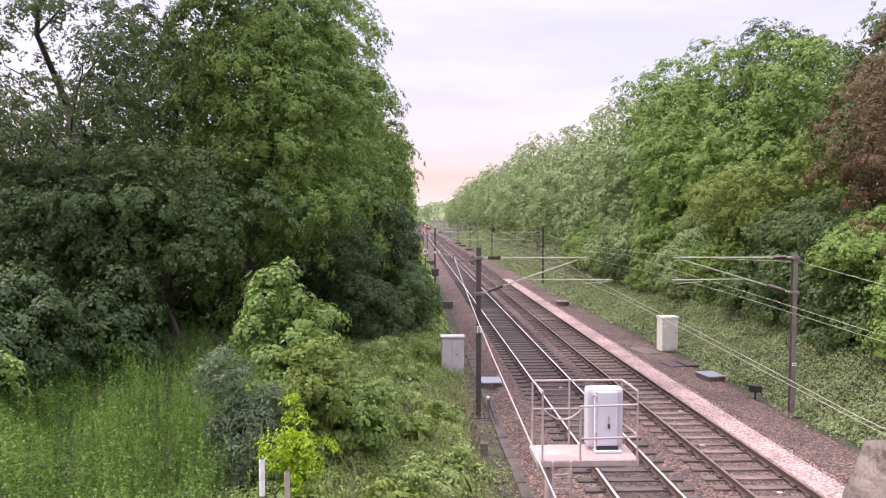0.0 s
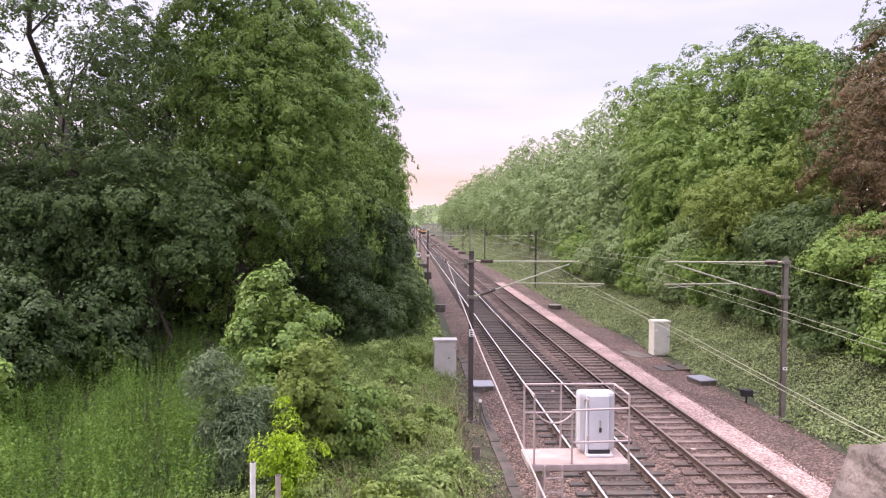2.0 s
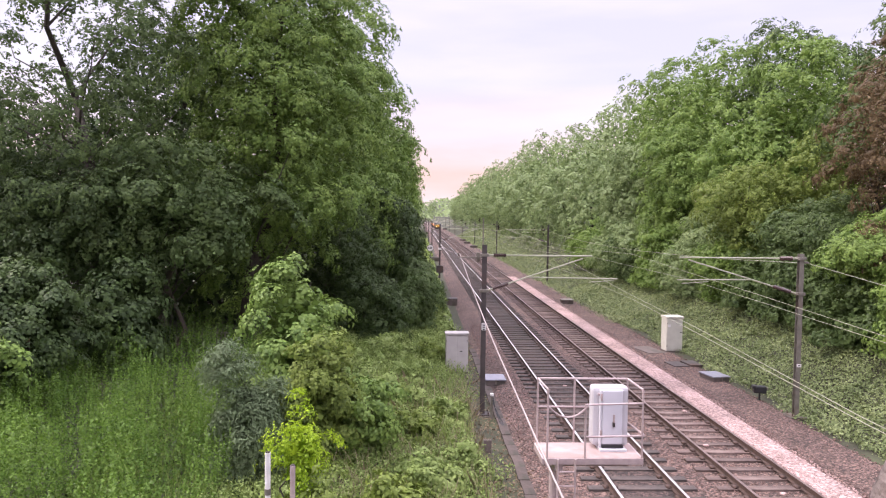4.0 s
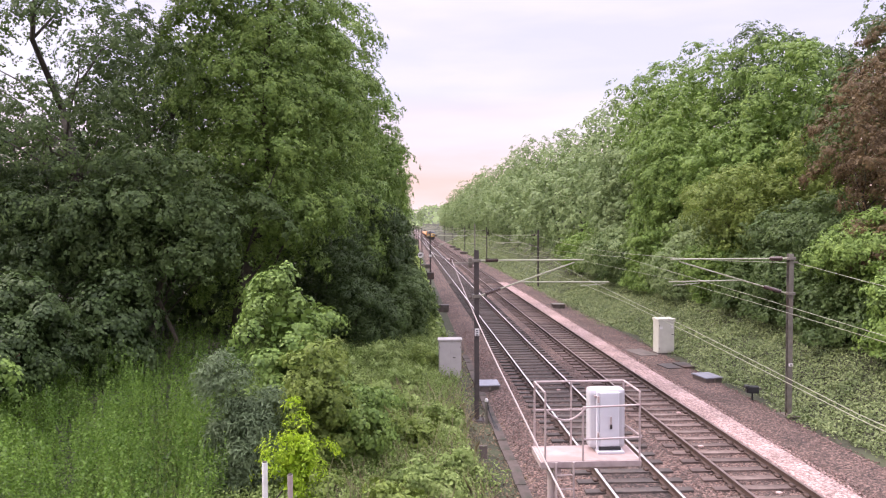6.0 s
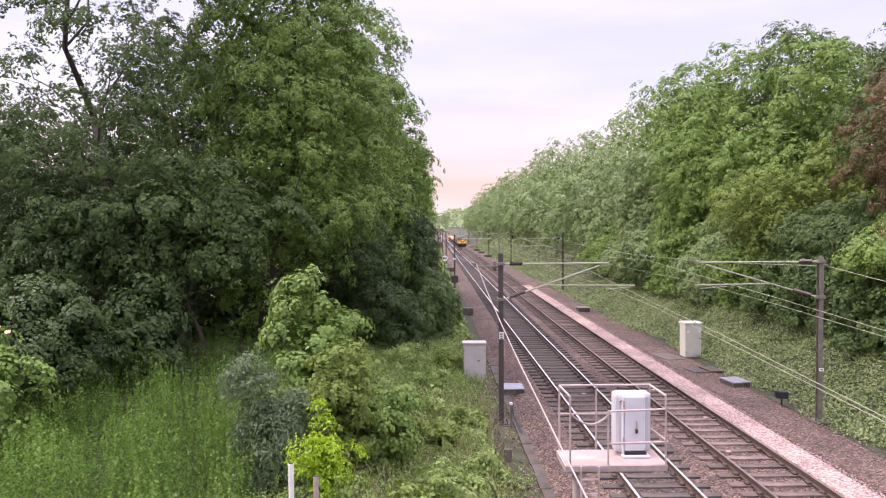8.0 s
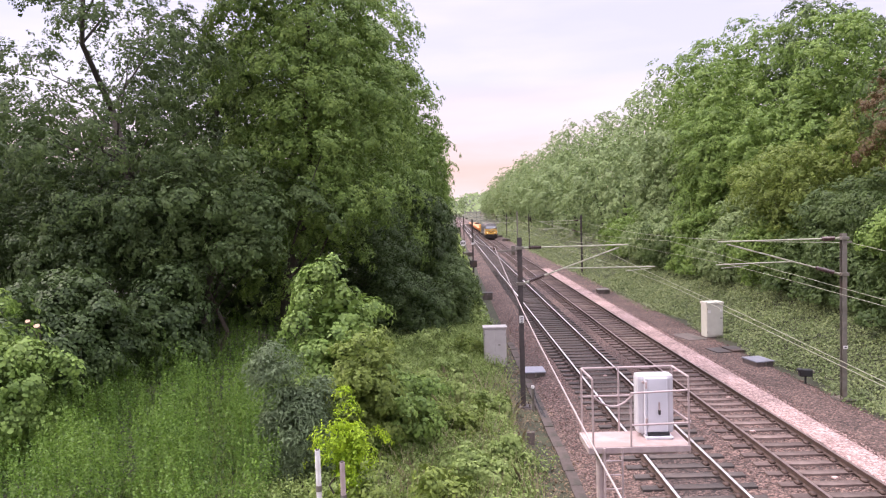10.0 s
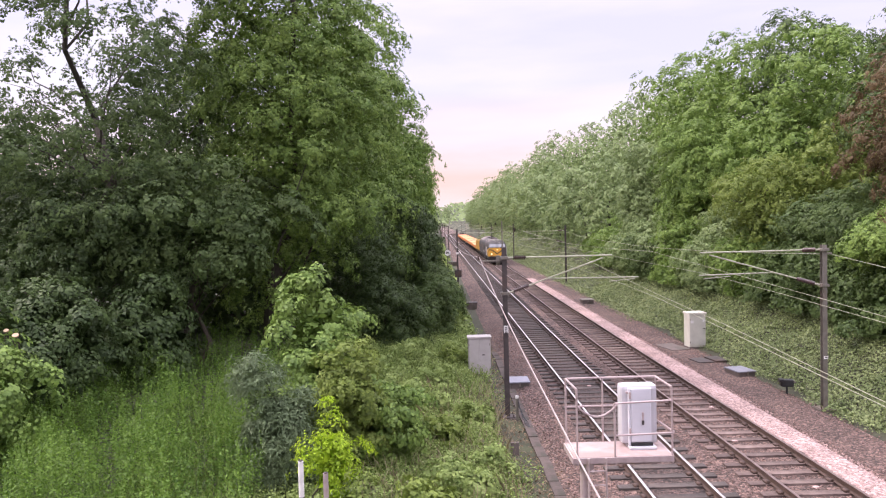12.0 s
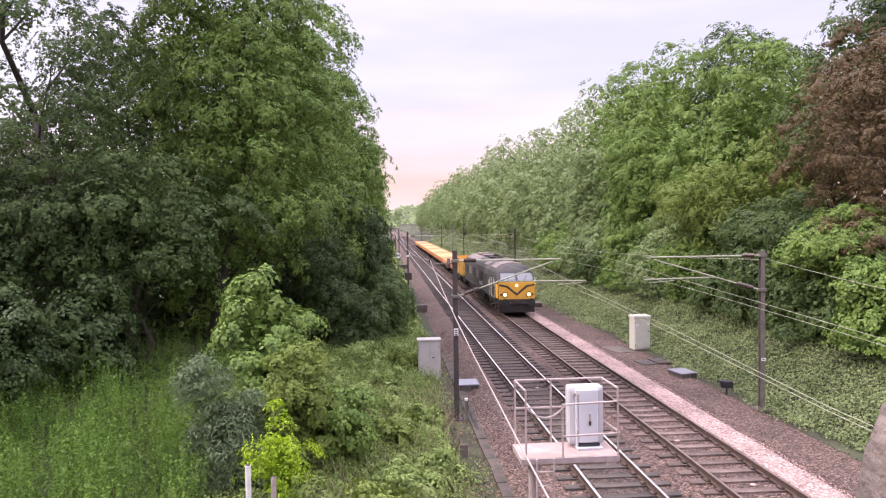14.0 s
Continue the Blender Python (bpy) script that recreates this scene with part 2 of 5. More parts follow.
M_LOCOROOF = mat("dusty loco roof", (0.23, 0.185, 0.175), (0.14, 0.112, 0.106), 0.85, scale=2, c3=(0.07, 0.058, 0.056), spots=0.04)
M_YELLOW = mat("warning yellow paint", (0.82, 0.43, 0.055), (0.72, 0.37, 0.045), 0.45, scale=3, c3=(0.55, 0.30, 0.05))
M_ORANGE = mat("orange wagon paint", (0.70, 0.31, 0.125), (0.60, 0.26, 0.10), 0.6, scale=2, c3=(0.52, 0.21, 0.07))
M_WAGYEL = mat("ochre wagon paint", (0.62, 0.36, 0.07), (0.50, 0.28, 0.06), 0.6, scale=2, c3=(0.34, 0.19, 0.06))
M_UNDER = mat("grimy running gear", (0.040, 0.032, 0.030), (0.026, 0.021, 0.020), 0.85, scale=5)
M_LAMP = mat("lit headlamp", (0.8, 0.7, 0.5), rough=0.3, emit=(1.0, 0.66, 0.28, 1.3))
M_REDSIGN = mat("white sign enamel", (0.78, 0.74, 0.74), (0.70, 0.66, 0.66), 0.5, scale=4)
M_PAPER = mat("white number plate enamel", (0.75, 0.72, 0.70), rough=0.5, scale=6)
M_INK = mat("dark lettering", (0.03, 0.03, 0.03), rough=0.6)


def glass_mat():
    m = bpy.data.materials.new("cab glass")
    m.use_nodes = True
    p = m.node_tree.nodes["Principled BSDF"]
    p.inputs["Base Color"].default_value = (0.05, 0.05, 0.06, 1)
    p.inputs["Roughness"].default_value = 0.06
    p.inputs["Specular IOR Level"].default_value = 1.0
    p.inputs["Coat Weight"].default_value = 1.0
    return m


M_GLASS = glass_mat()


# ======== mesh tools ========
def link_mesh(name, bm, material, parent=None, label=""):
    me = bpy.data.meshes.new(name)
    bm.to_mesh(me)
    bm.free()
    me.materials.append(material)
    ob = new(name, me)
    if parent is not None:
        ob.parent = parent
    if label:
        tagged(ob, label)
    return ob


def part(name, bm, material, parent, label=""):
    return link_mesh(name, bm, material, parent, label)


def thing(name, x, y, z, label, category, group="", rz=0.0):
    e = new(name)
    e.empty_display_size = 0.3
    e.matrix_basis = pose(x, y, z, 0, 0, rz)
    return tagged(e, label, category, group)


def raw_mesh(name, verts, faces, material, parent=None, label=""):
    """A mesh from numpy arrays of corners, quads or triangles."""
    me = bpy.data.meshes.new(name)
    nv, nf, k = len(verts), len(faces), faces.shape[1]
    me.vertices.add(nv)
    me.vertices.foreach_set("co", np.asarray(verts, np.float32).ravel())
    me.loops.add(nf * k)
    me.loops.foreach_set("vertex_index", np.asarray(faces, np.int32).ravel())
    me.polygons.add(nf)
    me.polygons.foreach_set("loop_start", np.arange(0, nf * k, k, dtype=np.int32))
    me.polygons.foreach_set("loop_total", np.full(nf, k, np.int32))
    me.update(calc_edges=True)
    me.materials.append(material)
    ob = new(name, me)
    if parent is not None:
        ob.parent = parent
    if label:
        tagged(ob, label)
    return ob


def box(bm, x0, x1, y0, y1, z0, z1, bevel=0.0):
    r = bmesh.ops.create_cube(bm, size=1.0, matrix=Matrix.Translation(((x0 + x1) / 2, (y0 + y1) / 2, (z0 + z1) / 2)) @ Matrix.Diagonal((x1 - x0, y1 - y0, z1 - z0, 1)))
    if bevel:
        vs = set(r["verts"])
        bmesh.ops.bevel(bm, geom=[e for e in bm.edges if e.verts[0] in vs], offset=bevel, segments=2, affect="EDGES", profile=0.6)
    return bm


def tube(bm, a, b, r, n=8, r2=None):
    a, b = Vector(a), Vector(b)
    d = b - a
    m = Matrix.Translation((a + b) / 2) @ d.to_track_quat("Z", "Y").to_matrix().to_4x4()
    bmesh.ops.create_cone(bm, cap_ends=True, segments=n, radius1=r, radius2=r if r2 is None else r2, depth=d.length, matrix=m)
    return bm


def boxmesh(*a, **k):
    return box(bmesh.new(), *a, **k)


def tubemesh(*a, **k):
    return tube(bmesh.new(), *a, **k)


def polytube(bm, pts, r, n=6):
    """A bent tube through the points."""
    pts = [Vector(p) for p in pts]
    rings = []
    for i, p in enumerate(pts):
        d = (pts[min(i + 1, len(pts) - 1)] - pts[max(i - 1, 0)]).normalized()
        q = d.to_track_quat("Z", "Y")
        rings.append([bm.verts.new(p + q @ Vector((r * math.cos(2 * math.pi * j / n), r * math.sin(2 * math.pi * j / n), 0))) for j in range(n)])
    for u, v in zip(rings, rings[1:]):
        for j in range(n):
            bm.faces.new((u[j], u[(j + 1) % n], v[(j + 1) % n], v[j]))
    bm.faces.new(rings[0][::-1])
    bm.faces.new(rings[-1])
    return bm


def smooth(ob):
    ob.data.polygons.foreach_set("use_smooth", np.ones(len(ob.data.polygons), bool))
    return ob


# ======== the ground: a cutting, two tracks, a low bank and a steep ivy slope ========
def gz(x, y):
    x, y = np.asarray(x, float), np.asarray(y, float)
    base = np.interp(x, [-300, -60, -6, 0.5, 2.2, 2.7, 3.3, 10.4, 11.1, 13.2, 18.0, 24.0, 34.0, 80, 300],
                     [6, 3.0, 0.75, -0.1, -0.38, -0.40, -0.25, -0.25, -0.40, -0.38, 2.7, 6.4, 7.4, 9.0, 12])
    far = np.clip((y - 700) / 500, 0, 1) ** 1.5 * 24
    lump = 0.10 * np.sin(x * 0.9 + 1.3 * np.sin(y * 0.31)) * np.sin(y * 0.7 + 0.5 * x) + 0.05 * np.sin(2.3 * x + y * 1.9)
    amp = np.interp(x, [-8, 0.5, 1.8, 12.6, 14.5, 30], [1.6, 0.8, 0.0, 0.0, 1.0, 2.0])
    return base + lump * amp + far


def make_ground():
    xs = np.concatenate([np.linspace(-300, -40, 12), np.linspace(-36, 1.5, 60), [2.2, 2.7, 3.3, 10.4, 11.1, 12.0, 12.6], np.linspace(13.2, 36, 40), np.linspace(42, 300, 12)])
    ys = np.concatenate([np.linspace(-60, -8, 8), np.linspace(-5, 80, 110), np.linspace(86, 400, 40), np.linspace(440, 1600, 24)])
    X, Y = np.meshgrid(xs, ys)
    V = np.stack([X, Y, gz(X, Y)], -1).reshape(-1, 3)
    nx = len(xs)
    i, j = np.meshgrid(np.arange(nx - 1), np.arange(len(ys) - 1))
    a = (j * nx + i).ravel()
    ob = raw_mesh("ground", V, np.stack([a, a + 1, a + nx + 1, a + nx], 1), M_SOIL)
    tagged(smooth(ob), "brown and mossy earth of a railway cutting", "ground", kind="structure")


make_ground()


def strip(name, xs, z_off, y0, y1, material, label, category, n=90):
    """A long thin bed laid on the ground."""
    ys = np.concatenate([np.linspace(y0, 60, n), np.linspace(64, y1, 30)])
    X, Y = np.meshgrid(np.asarray(xs), ys)
    Z = gz(X, Y) + z_off
    Z[:, 0] -= 0.12
    Z[:, -1] -= 0.12
    V = np.stack([X, Y, Z], -1).reshape(-1, 3)
    nx = len(xs)
    i, j = np.meshgrid(np.arange(nx - 1), np.arange(len(ys) - 1))
    a = (j * nx + i).ravel()
    return tagged(raw_mesh(name, V, np.stack([a, a + 1, a + nx + 1, a + nx], 1), material), label, category, kind="structure")


strip("track_bed", [2.3, 2.75, 3.35, 5.3, 6.8, 8.4, 10.3, 11.0, 12.4, 12.9], 0.03, -20, 720, M_BALLAST, "brown stone ballast bed under two tracks", "ballast")
strip("oily_track_bed", [4.3, 4.42, 4.8, 5.8, 6.16, 6.28], 0.045, -20, 300, M_BALLAST_OILY, "dark oil-stained ballast between the rails", "ballast")
strip("ballast_shoulder", [9.34, 9.48, 9.9, 10.25, 10.5], 0.10, -20, 76, M_PALE, "strip of fresh pale pink ballast beside the track", "ballast")


# ======== tracks ========
TRACKS = ((5.29, M_SLEEPER, M_RAILTOP, "dark timber sleepers"), (8.41, M_SLEEPER_B, M_RAILDULL, "worn brown timber sleepers"))
RAIL_TOP = 0.0


def rail_meshes(x, head, parent):
    """One rail: a foot and web of rusty steel, and the running head."""
    for name, outline, material in (
            ("rail_web", ((-0.07, -0.16), (0.07, -0.16), (0.07, -0.15), (0.012, -0.13), (0.012, -0.045), (0.036, -0.035), (0.036, -0.006), (-0.036, -0.006), (-0.036, -0.035), (-0.012, -0.045), (-0.012, -0.13), (-0.07, -0.15)), M_RAILSIDE),
            ("rail_head", ((-0.034, -0.006), (0.034, -0.006), (0.032, 0.0), (0.018, 0.003), (-0.018, 0.003), (-0.032, 0.0)), head)):
        bm = bmesh.new()
        a = [bm.verts.new((x + u, -20, v + RAIL_TOP)) for u, v in outline]
        b = [bm.verts.new((x + u, 720, v + RAIL_TOP)) for u, v in outline]
        k = len(a)
        for i in range(k):
            bm.faces.new((a[i], a[(i + 1) % k], b[(i + 1) % k], b[i]))
        bm.faces.new(a[::-1])
        bm.faces.new(b)
        part(name, bm, material, parent)


def box_arrays(centres, size, yaw=None):
    """Many boxes in one array of corners and quads."""
    c = np.asarray(centres, float)
    s = np.asarray(size, float) / 2
    corner = np.array([(i, j, k) for k in (-1, 1) for j in (-1, 1) for i in (-1, 1)], float) * s
    corner = np.repeat(corner[None], len(c), 0)
    if yaw is not None:
        cs, sn = np.cos(yaw)[:, None], np.sin(yaw)[:, None]
        corner = np.stack([corner[..., 0] * cs - corner[..., 1] * sn, corner[..., 0] * sn + corner[..., 1] * cs, corner[..., 2]], -1)
    V = (c[:, None] + corner).reshape(-1, 3)
    q = np.array([(0, 2, 3, 1), (4, 5, 7, 6), (0, 1, 5, 4), (2, 6, 7, 3), (0, 4, 6, 2), (1, 3, 7, 5)])
    F = (q[None] + 8 * np.arange(len(c))[:, None, None]).reshape(-1, 4)
    return V, F


def make_track(x, sleeper_mat, head, label, seed):
    rng = np.random.default_rng(seed)
    e = thing("railway_track", x, 0, 0, "railway track of steel rails on " + label, "railway track", "pair of tracks")
    for s in (-0.7525, 0.7525):
        rail_meshes(s, head, e)
    me = None
    ys = np.arange(-6, 330, 0.66)
    near = ys < 75
    for y in ys[near]:
        if me is None:
            ob = part("sleeper", boxmesh(-1.3, 1.3, -0.125, 0.125, -0.31, -0.165, bevel=0.012), sleeper_mat, e)
            me = ob.data
        else:
            ob = new("sleeper", me)
            ob.parent = e
        ob.matrix_basis = pose(rng.normal(0, 0.012), y + rng.normal(0, 0.012), rng.normal(0, 0.006), 0, 0, rng.normal(0, 0.5))
    c = np.stack([rng.normal(0, 0.01, (~near).sum()), ys[~near], np.full((~near).sum(), -0.235)], 1)
    V, F = box_arrays(c, (2.6, 0.25, 0.145))
    raw_mesh("distant_sleeper_run", V, F, sleeper_mat, e)["kind"] = "stuff"
    cs = np.array([(s + d, y, -0.143) for y in ys[ys < 60] for s in (-0.7525, 0.7525) for d in (-0.105, 0.105)])
    V, F = box_arrays(cs, (0.12, 0.17, 0.05))
    raw_mesh("fastening_run", V, F, M_RAILSIDE, e, "rusty cast rail fastenings")["kind"] = "stuff"


for i, (x, sm, hd, lb) in enumerate(TRACKS):
    make_track(x, sm, hd, lb, 11 + i)


def stones(name, n, xr, yr, size, material, label, seed, lift=0.03, power=1.6):
    """Loose stones as small irregular octahedra, denser near the bridge."""
    rng = np.random.default_rng(seed)
    x = rng.uniform(*xr, n)
    y = yr[0] + (yr[1] - yr[0]) * rng.random(n) ** power
    keep = np.ones(n, bool)
    for tx, *_ in TRACKS:
        for s in (-0.7525, 0.7525):
            keep &= np.abs(x - tx - s) > 0.1
        on = (np.abs(x - tx) < 1.3) & ((((y + 6) % 0.66) < 0.14) | (((y + 6) % 0.66) > 0.52))
        keep &= ~(on & (rng.random(n) < (0.9 if tx < 7 else 0.3)))
    x, y = x[keep], y[keep]
    n = len(x)
    r = size * rng.uniform(0.6, 1.25, n)
    base = np.array([(1, 0, 0), (0, 1, 0), (-1, 0, 0), (0, -1, 0), (0, 0, 0.8), (0, 0, -0.8)], float)
    v = base[None] * (r[:, None, None] * rng.uniform(0.6, 1.2, (n, 6, 3))) + rng.normal(0, 0.15, (n, 6, 3)) * r[:, None, None]
    a = rng.uniform(0, 6.28, n)
    c, s = np.cos(a)[:, None], np.sin(a)[:, None]
    v = np.stack([v[..., 0] * c - v[..., 1] * s, v[..., 0] * s + v[..., 1] * c, v[..., 2]], -1)
    v += np.stack([x, y, gz(x, y) + lift + r * 0.15], 1)[:, None]
    f = np.array([(0, 1, 4), (1, 2, 4), (2, 3, 4), (3, 0, 4), (1, 0, 5), (2, 1, 5), (3, 2, 5), (0, 3, 5)])
    F = (f[None] + 6 * np.arange(n)[:, None, None]).reshape(-1, 3)
    tagged(raw_mesh(name, v.reshape(-1, 3), F, material), label, "ballast", kind="stuff")


stones("ballast_stones", 26000, (2.9, 12.6), (7, 42), 0.034, M_STONE, "loose brown ballast stones round the sleepers", 5)
stones("pale_stones", 10000, (9.36, 10.45), (7, 70), 0.028, M_STONE_PALE, "loose fresh pale pink ballast stones", 6, lift=0.08)


def litter(seed=3):
    rng = np.random.default_rng(seed)
    for x, y in ((5.1, 14.6), (4.95, 19.2), (5.5, 26.5), (5.75, 12.2), (8.5, 16.0), (8.1, 19.5), (8.8, 23.0), (8.3, 27.0), (7.2, 13.2), (8.6, 13.4)):
        bm = bmesh.new()
        bmesh.ops.create_icosphere(bm, subdivisions=1, radius=0.08)
        for v in bm.verts:
            v.co = Vector((v.co.x * rng.uniform(0.8, 1.4), v.co.y * rng.uniform(0.6, 1), v.co.z * rng.uniform(0.3, 0.6)))
        ob = link_mesh("pale_stone", bm, M_STONE_PALE)
        ob.location = (x, y, -0.14)
        tagged(ob, "single pale stone lying between the rails", "stone", "pale stones on the sleepers")


litter()


# ======== concrete cable trough beside the track ========
def make_trough():
    e = thing("cable_trough", 2.62, 0, 0, "concrete cable trough with flat lids along the track", "cable trough")
    me = None
    rng = np.random.default_rng(8)
    for i in range(34):
        y = 4 + i * 0.92
        if me is None:
            ob = part("trough_lid", boxmesh(-0.14, 0.14, -0.45, 0.45, -0.11, 0.02, bevel=0.012), M_TROUGH, e)
            me = ob.data
        else:
            ob = new("trough_lid", me)
            ob.parent = e
        ob.matrix_basis = pose(rng.normal(0, 0.012) - 0.0035 * max(0, y - 24), y, -0.34 + rng.normal(0, 0.006), rng.normal(0, 0.4), rng.normal(0, 0.8), rng.normal(0, 0.5))


make_trough()


# ======== overhead line: masts, cantilevers, wires ========
def insulator(bm, a, b, r=0.06, n=7):
    a, b = Vector(a), Vector(b)
    for i in range(n):
        p, q = a.lerp(b, (i + 0.1) / n), a.lerp(b, (i + 0.75) / n)
        tube(bm, p, q, r, 10, r * 0.55)
    tube(bm, a, b, r * 0.45, 8)
    return bm


def make_mast(x, y, side, z0, top, near, material, label):
    """An H-section mast with its cantilever; side is +1 where the arm reaches towards greater x."""
    e = thing("overhead_line_mast", x, y, 0, label, "mast", "overhead line masts")
    w, t, d = 0.076, 0.016, 0.085
    bm = bmesh.new()
    box(bm, -w, w, -d, -d + t, z0, top)
    box(bm, -w, w, d - t, d, z0, top)
    box(bm, -t / 2, t / 2, -d + t, d - t, z0, top)
    part("column", bm, material, e)
    part("foundation", boxmesh(-0.3, 0.3, -0.28, 0.28, z0 - 0.25, z0 + 0.08, bevel=0.02), M_CONC, e)
    part("base_plate", boxmesh(-0.24, 0.24, -0.22, 0.22, z0 + 0.084, z0 + 0.115, bevel=0.006), material, e)
    if near:
        for bx, by in ((-0.19, -0.17), (0.19, -0.17), (-0.19, 0.17), (0.19, 0.17)):
            part("bolt", tubemesh((bx, by, z0 + 0.11), (bx, by, z0 + 0.19), 0.02, 6), M_RAILSIDE, e)
    s = side
    reach = abs((5.66 if s > 0 else 8.56) - x)
    zt = 4.98
    bm = insulator(bmesh.new(), (s * 0.30, 0, zt), (s * 0.72, 0, zt), 0.085)
    part("top_insulator", bm, M_INSUL, e, "ribbed brown porcelain insulator")
    bm = tubemesh((s * 0.1, 0, zt), (s * 0.3, 0, zt), 0.03)
    tube(bm, (s * 0.72, 0, zt), (s * reach, 0, zt), 0.024)
    part("top_tube", bm, M_TUBE, e, "cream-coloured steel tube")
    z2 = 3.80
    a, b = Vector((s * 0.1, 0, z2)), Vector((s * (reach - 0.3), 0, zt - 0.08))
    bm = insulator(bmesh.new(), a.lerp(b, 0.06), a.lerp(b, 0.22), 0.075)
    part("stay_insulator", bm, M_INSUL, e, "ribbed brown porcelain insulator")
    bm = tubemesh(a, a.lerp(b, 0.07), 0.03)
    tube(bm, a.lerp(b, 0.21), b, 0.024)
    part("stay_tube", bm, M_TUBE, e, "cream-coloured diagonal steel tube")
    zr = 4.26
    f = (zr - z2) / (zt - 0.08 - z2)
    p0 = a.lerp(b, f)
    x1 = s * (reach + (0.87 if s > 0 else 0.05))
    part("registration_tube", tubemesh((p0.x, 0, zr), (x1, 0, zr - 0.03), 0.021), M_TUBE, e)
    part("steady_arm", tubemesh((s * (reach - 0.1), 0, zr - 0.15), (s * (reach + 0.75 if s > 0 else reach - 1.0), 0, zr - 0.08), 0.014), M_TUBE, e)
    if near:
        for zz in (zt, z2):
            part("clamp", boxmesh(-0.13, 0.13, -0.13, 0.13, zz - 0.05, zz + 0.05, bevel=0.01), M_STEELGREY, e)
        part("number_plate", boxmesh(-0.075, 0.075, -0.128, -0.122, 2.50 if s > 0 else 1.35, 2.74 if s > 0 else 1.45), M_PAPER, e, "small white enamel plate with dark marks")
        bm = bmesh.new()
        for k in range(3 if s > 0 else 1):
            zz = (2.67 - 0.07 * k) if s > 0 else 1.40
            box(bm, -0.04, 0.04, -0.134, -0.129, zz - 0.018, zz + 0.018)
        part("plate_marks", bm, M_INK, e)
    if s > 0:
        part("outrigger", boxmesh(-0.85, -0.08, -0.025, 0.025, 4.87, 4.92, bevel=0.008), M_STEELGREY, e)
        part("pulley", tubemesh((-0.83, 0, 4.93), (-0.83, 0, 5.06), 0.035), M_INSUL, e)
    else:
        part("outrigger", boxmesh(0.1, 0.26, -0.03, 0.03, 4.82, 4.88, bevel=0.008), material, e)
    return e


make_mast(2.08, 23.3, 1, -0.42, 5.32, True, M_STEELDARK, "dark painted steel mast with a cantilever arm over the track")
make_mast(12.66, 23.2, -1, -0.40, 5.14, True, M_STEELGREY, "weathered grey steel mast with a cantilever arm over the track")
for k in range(1, 8):
    y = 23.2 + 47.4 * k
    make_mast(1.95, y, 1, -0.42, 5.4, False, M_STEELDARK, "dark steel mast with a cantilever arm, along the track")
    make_mast(12.78, y, -1, -0.42, 5.5, False, M_STEELDARK, "slim dark steel mast along the ivy slope")


def cable_riser():
    e = thing("cable_riser", 2.36, 22.9, -0.4, "short pale cable riser with drooping black cables", "cable riser")
    part("pipe", tubemesh((0, 0, -0.1), (0, 0, 0.78), 0.045), M_STEELGREY, e)
    part("cap", tubemesh((0, 0, 0.78), (0, 0, 0.86), 0.055), M_PAPER, e)
    for k in range(3):
        pts = [(0.03, -0.03, 0.75 - 0.1 * k), (0.1 + 0.04 * k, -0.25, 0.35 - 0.05 * k), (0.2 + 0.05 * k, -0.6, 0.08), (0.3, -1.2 - 0.2 * k, 0.04)]
        part("cable", polytube(bmesh.new(), pts, 0.014), M_BLACK, e)


cable_riser()


def mast_extras():
    e = thing("aerial_pole", 2.04, 23.42, 4.9, "slim grey aerial pole clamped to the mast head", "aerial")
    part("pole", tubemesh((0, 0.02, 0), (0, 0.02, 1.3), 0.022, 6), M_STEELGREY, e)
    part("clip", boxmesh(-0.05, 0.05, -0.05, 0.05, 0.1, 0.16, bevel=0.008), M_STEELDARK, e)
    part("junction_case", boxmesh(-0.22, -0.1, -0.06, 0.06, -0.16, 0.16, bevel=0.012), M_STEELGREY, e, "small grey junction case")
    e = thing("relay_box", 1.95, 70.4, 1.0, "dark steel box clamped to a mast", "switch box")
    part("case", boxmesh(-0.35, 0.35, -0.4, -0.1, -0.35, 0.35, bevel=0.03), M_STEELDARK, e)
    part("band", boxmesh(-0.14, 0.14, -0.16, -0.05, 1.9, 2.1), M_PAPER, e)


mast_extras()


def make_wire(name, pts, r, material, label, category="overhead wire"):
    ob = link_mesh(name, polytube(bmesh.new(), pts, r, 5), material)
    return tagged(smooth(ob), label, category, "overhead wires")


SUP = [23.2 + 47.4 * k for k in range(0, 8)]


def hung(x0, x1, z, sag, dz=0.0):
    pts = []
    for a, b in zip(SUP, SUP[1:]):
        for i in range(8):
            f = i / 8
            pts.append((x0 + (x1 - x0) * (a + f * (b - a) - SUP[0]) / 300, a + f * (b - a), z + dz - sag * 4 * f * (1 - f)))
    return pts


def near_end(x, rows):
    return [(x, y, z) for y, z in rows]


make_wire("contact_wire", near_end(5.6, [(-4, 3.45), (4, 3.58), (8.7, 3.69), (14, 3.93), (18.5, 4.1)]) + hung(5.6, 5.5, 4.18, 0.02), 0.006, M_WIRE, "thin pale contact wire over the track")
make_wire("catenary_wire", near_end(5.6, [(-4, 3.60), (4, 3.68), (8.7, 3.75), (14, 4.03), (18.5, 4.2)]) + hung(5.6, 5.5, 4.42, -0.0)[:1] + hung(5.6, 5.5, 4.95, 0.45)[1:], 0.006, M_WIRE, "thin pale catenary wire over the track")
make_wire("contact_wire", near_end(8.78, [(-4, 3.45), (5, 3.62), (13.2, 3.96), (18, 4.13)]) + hung(8.75, 8.6, 4.28, 0.02), 0.006, M_WIRE, "thin pale contact wire over the track")
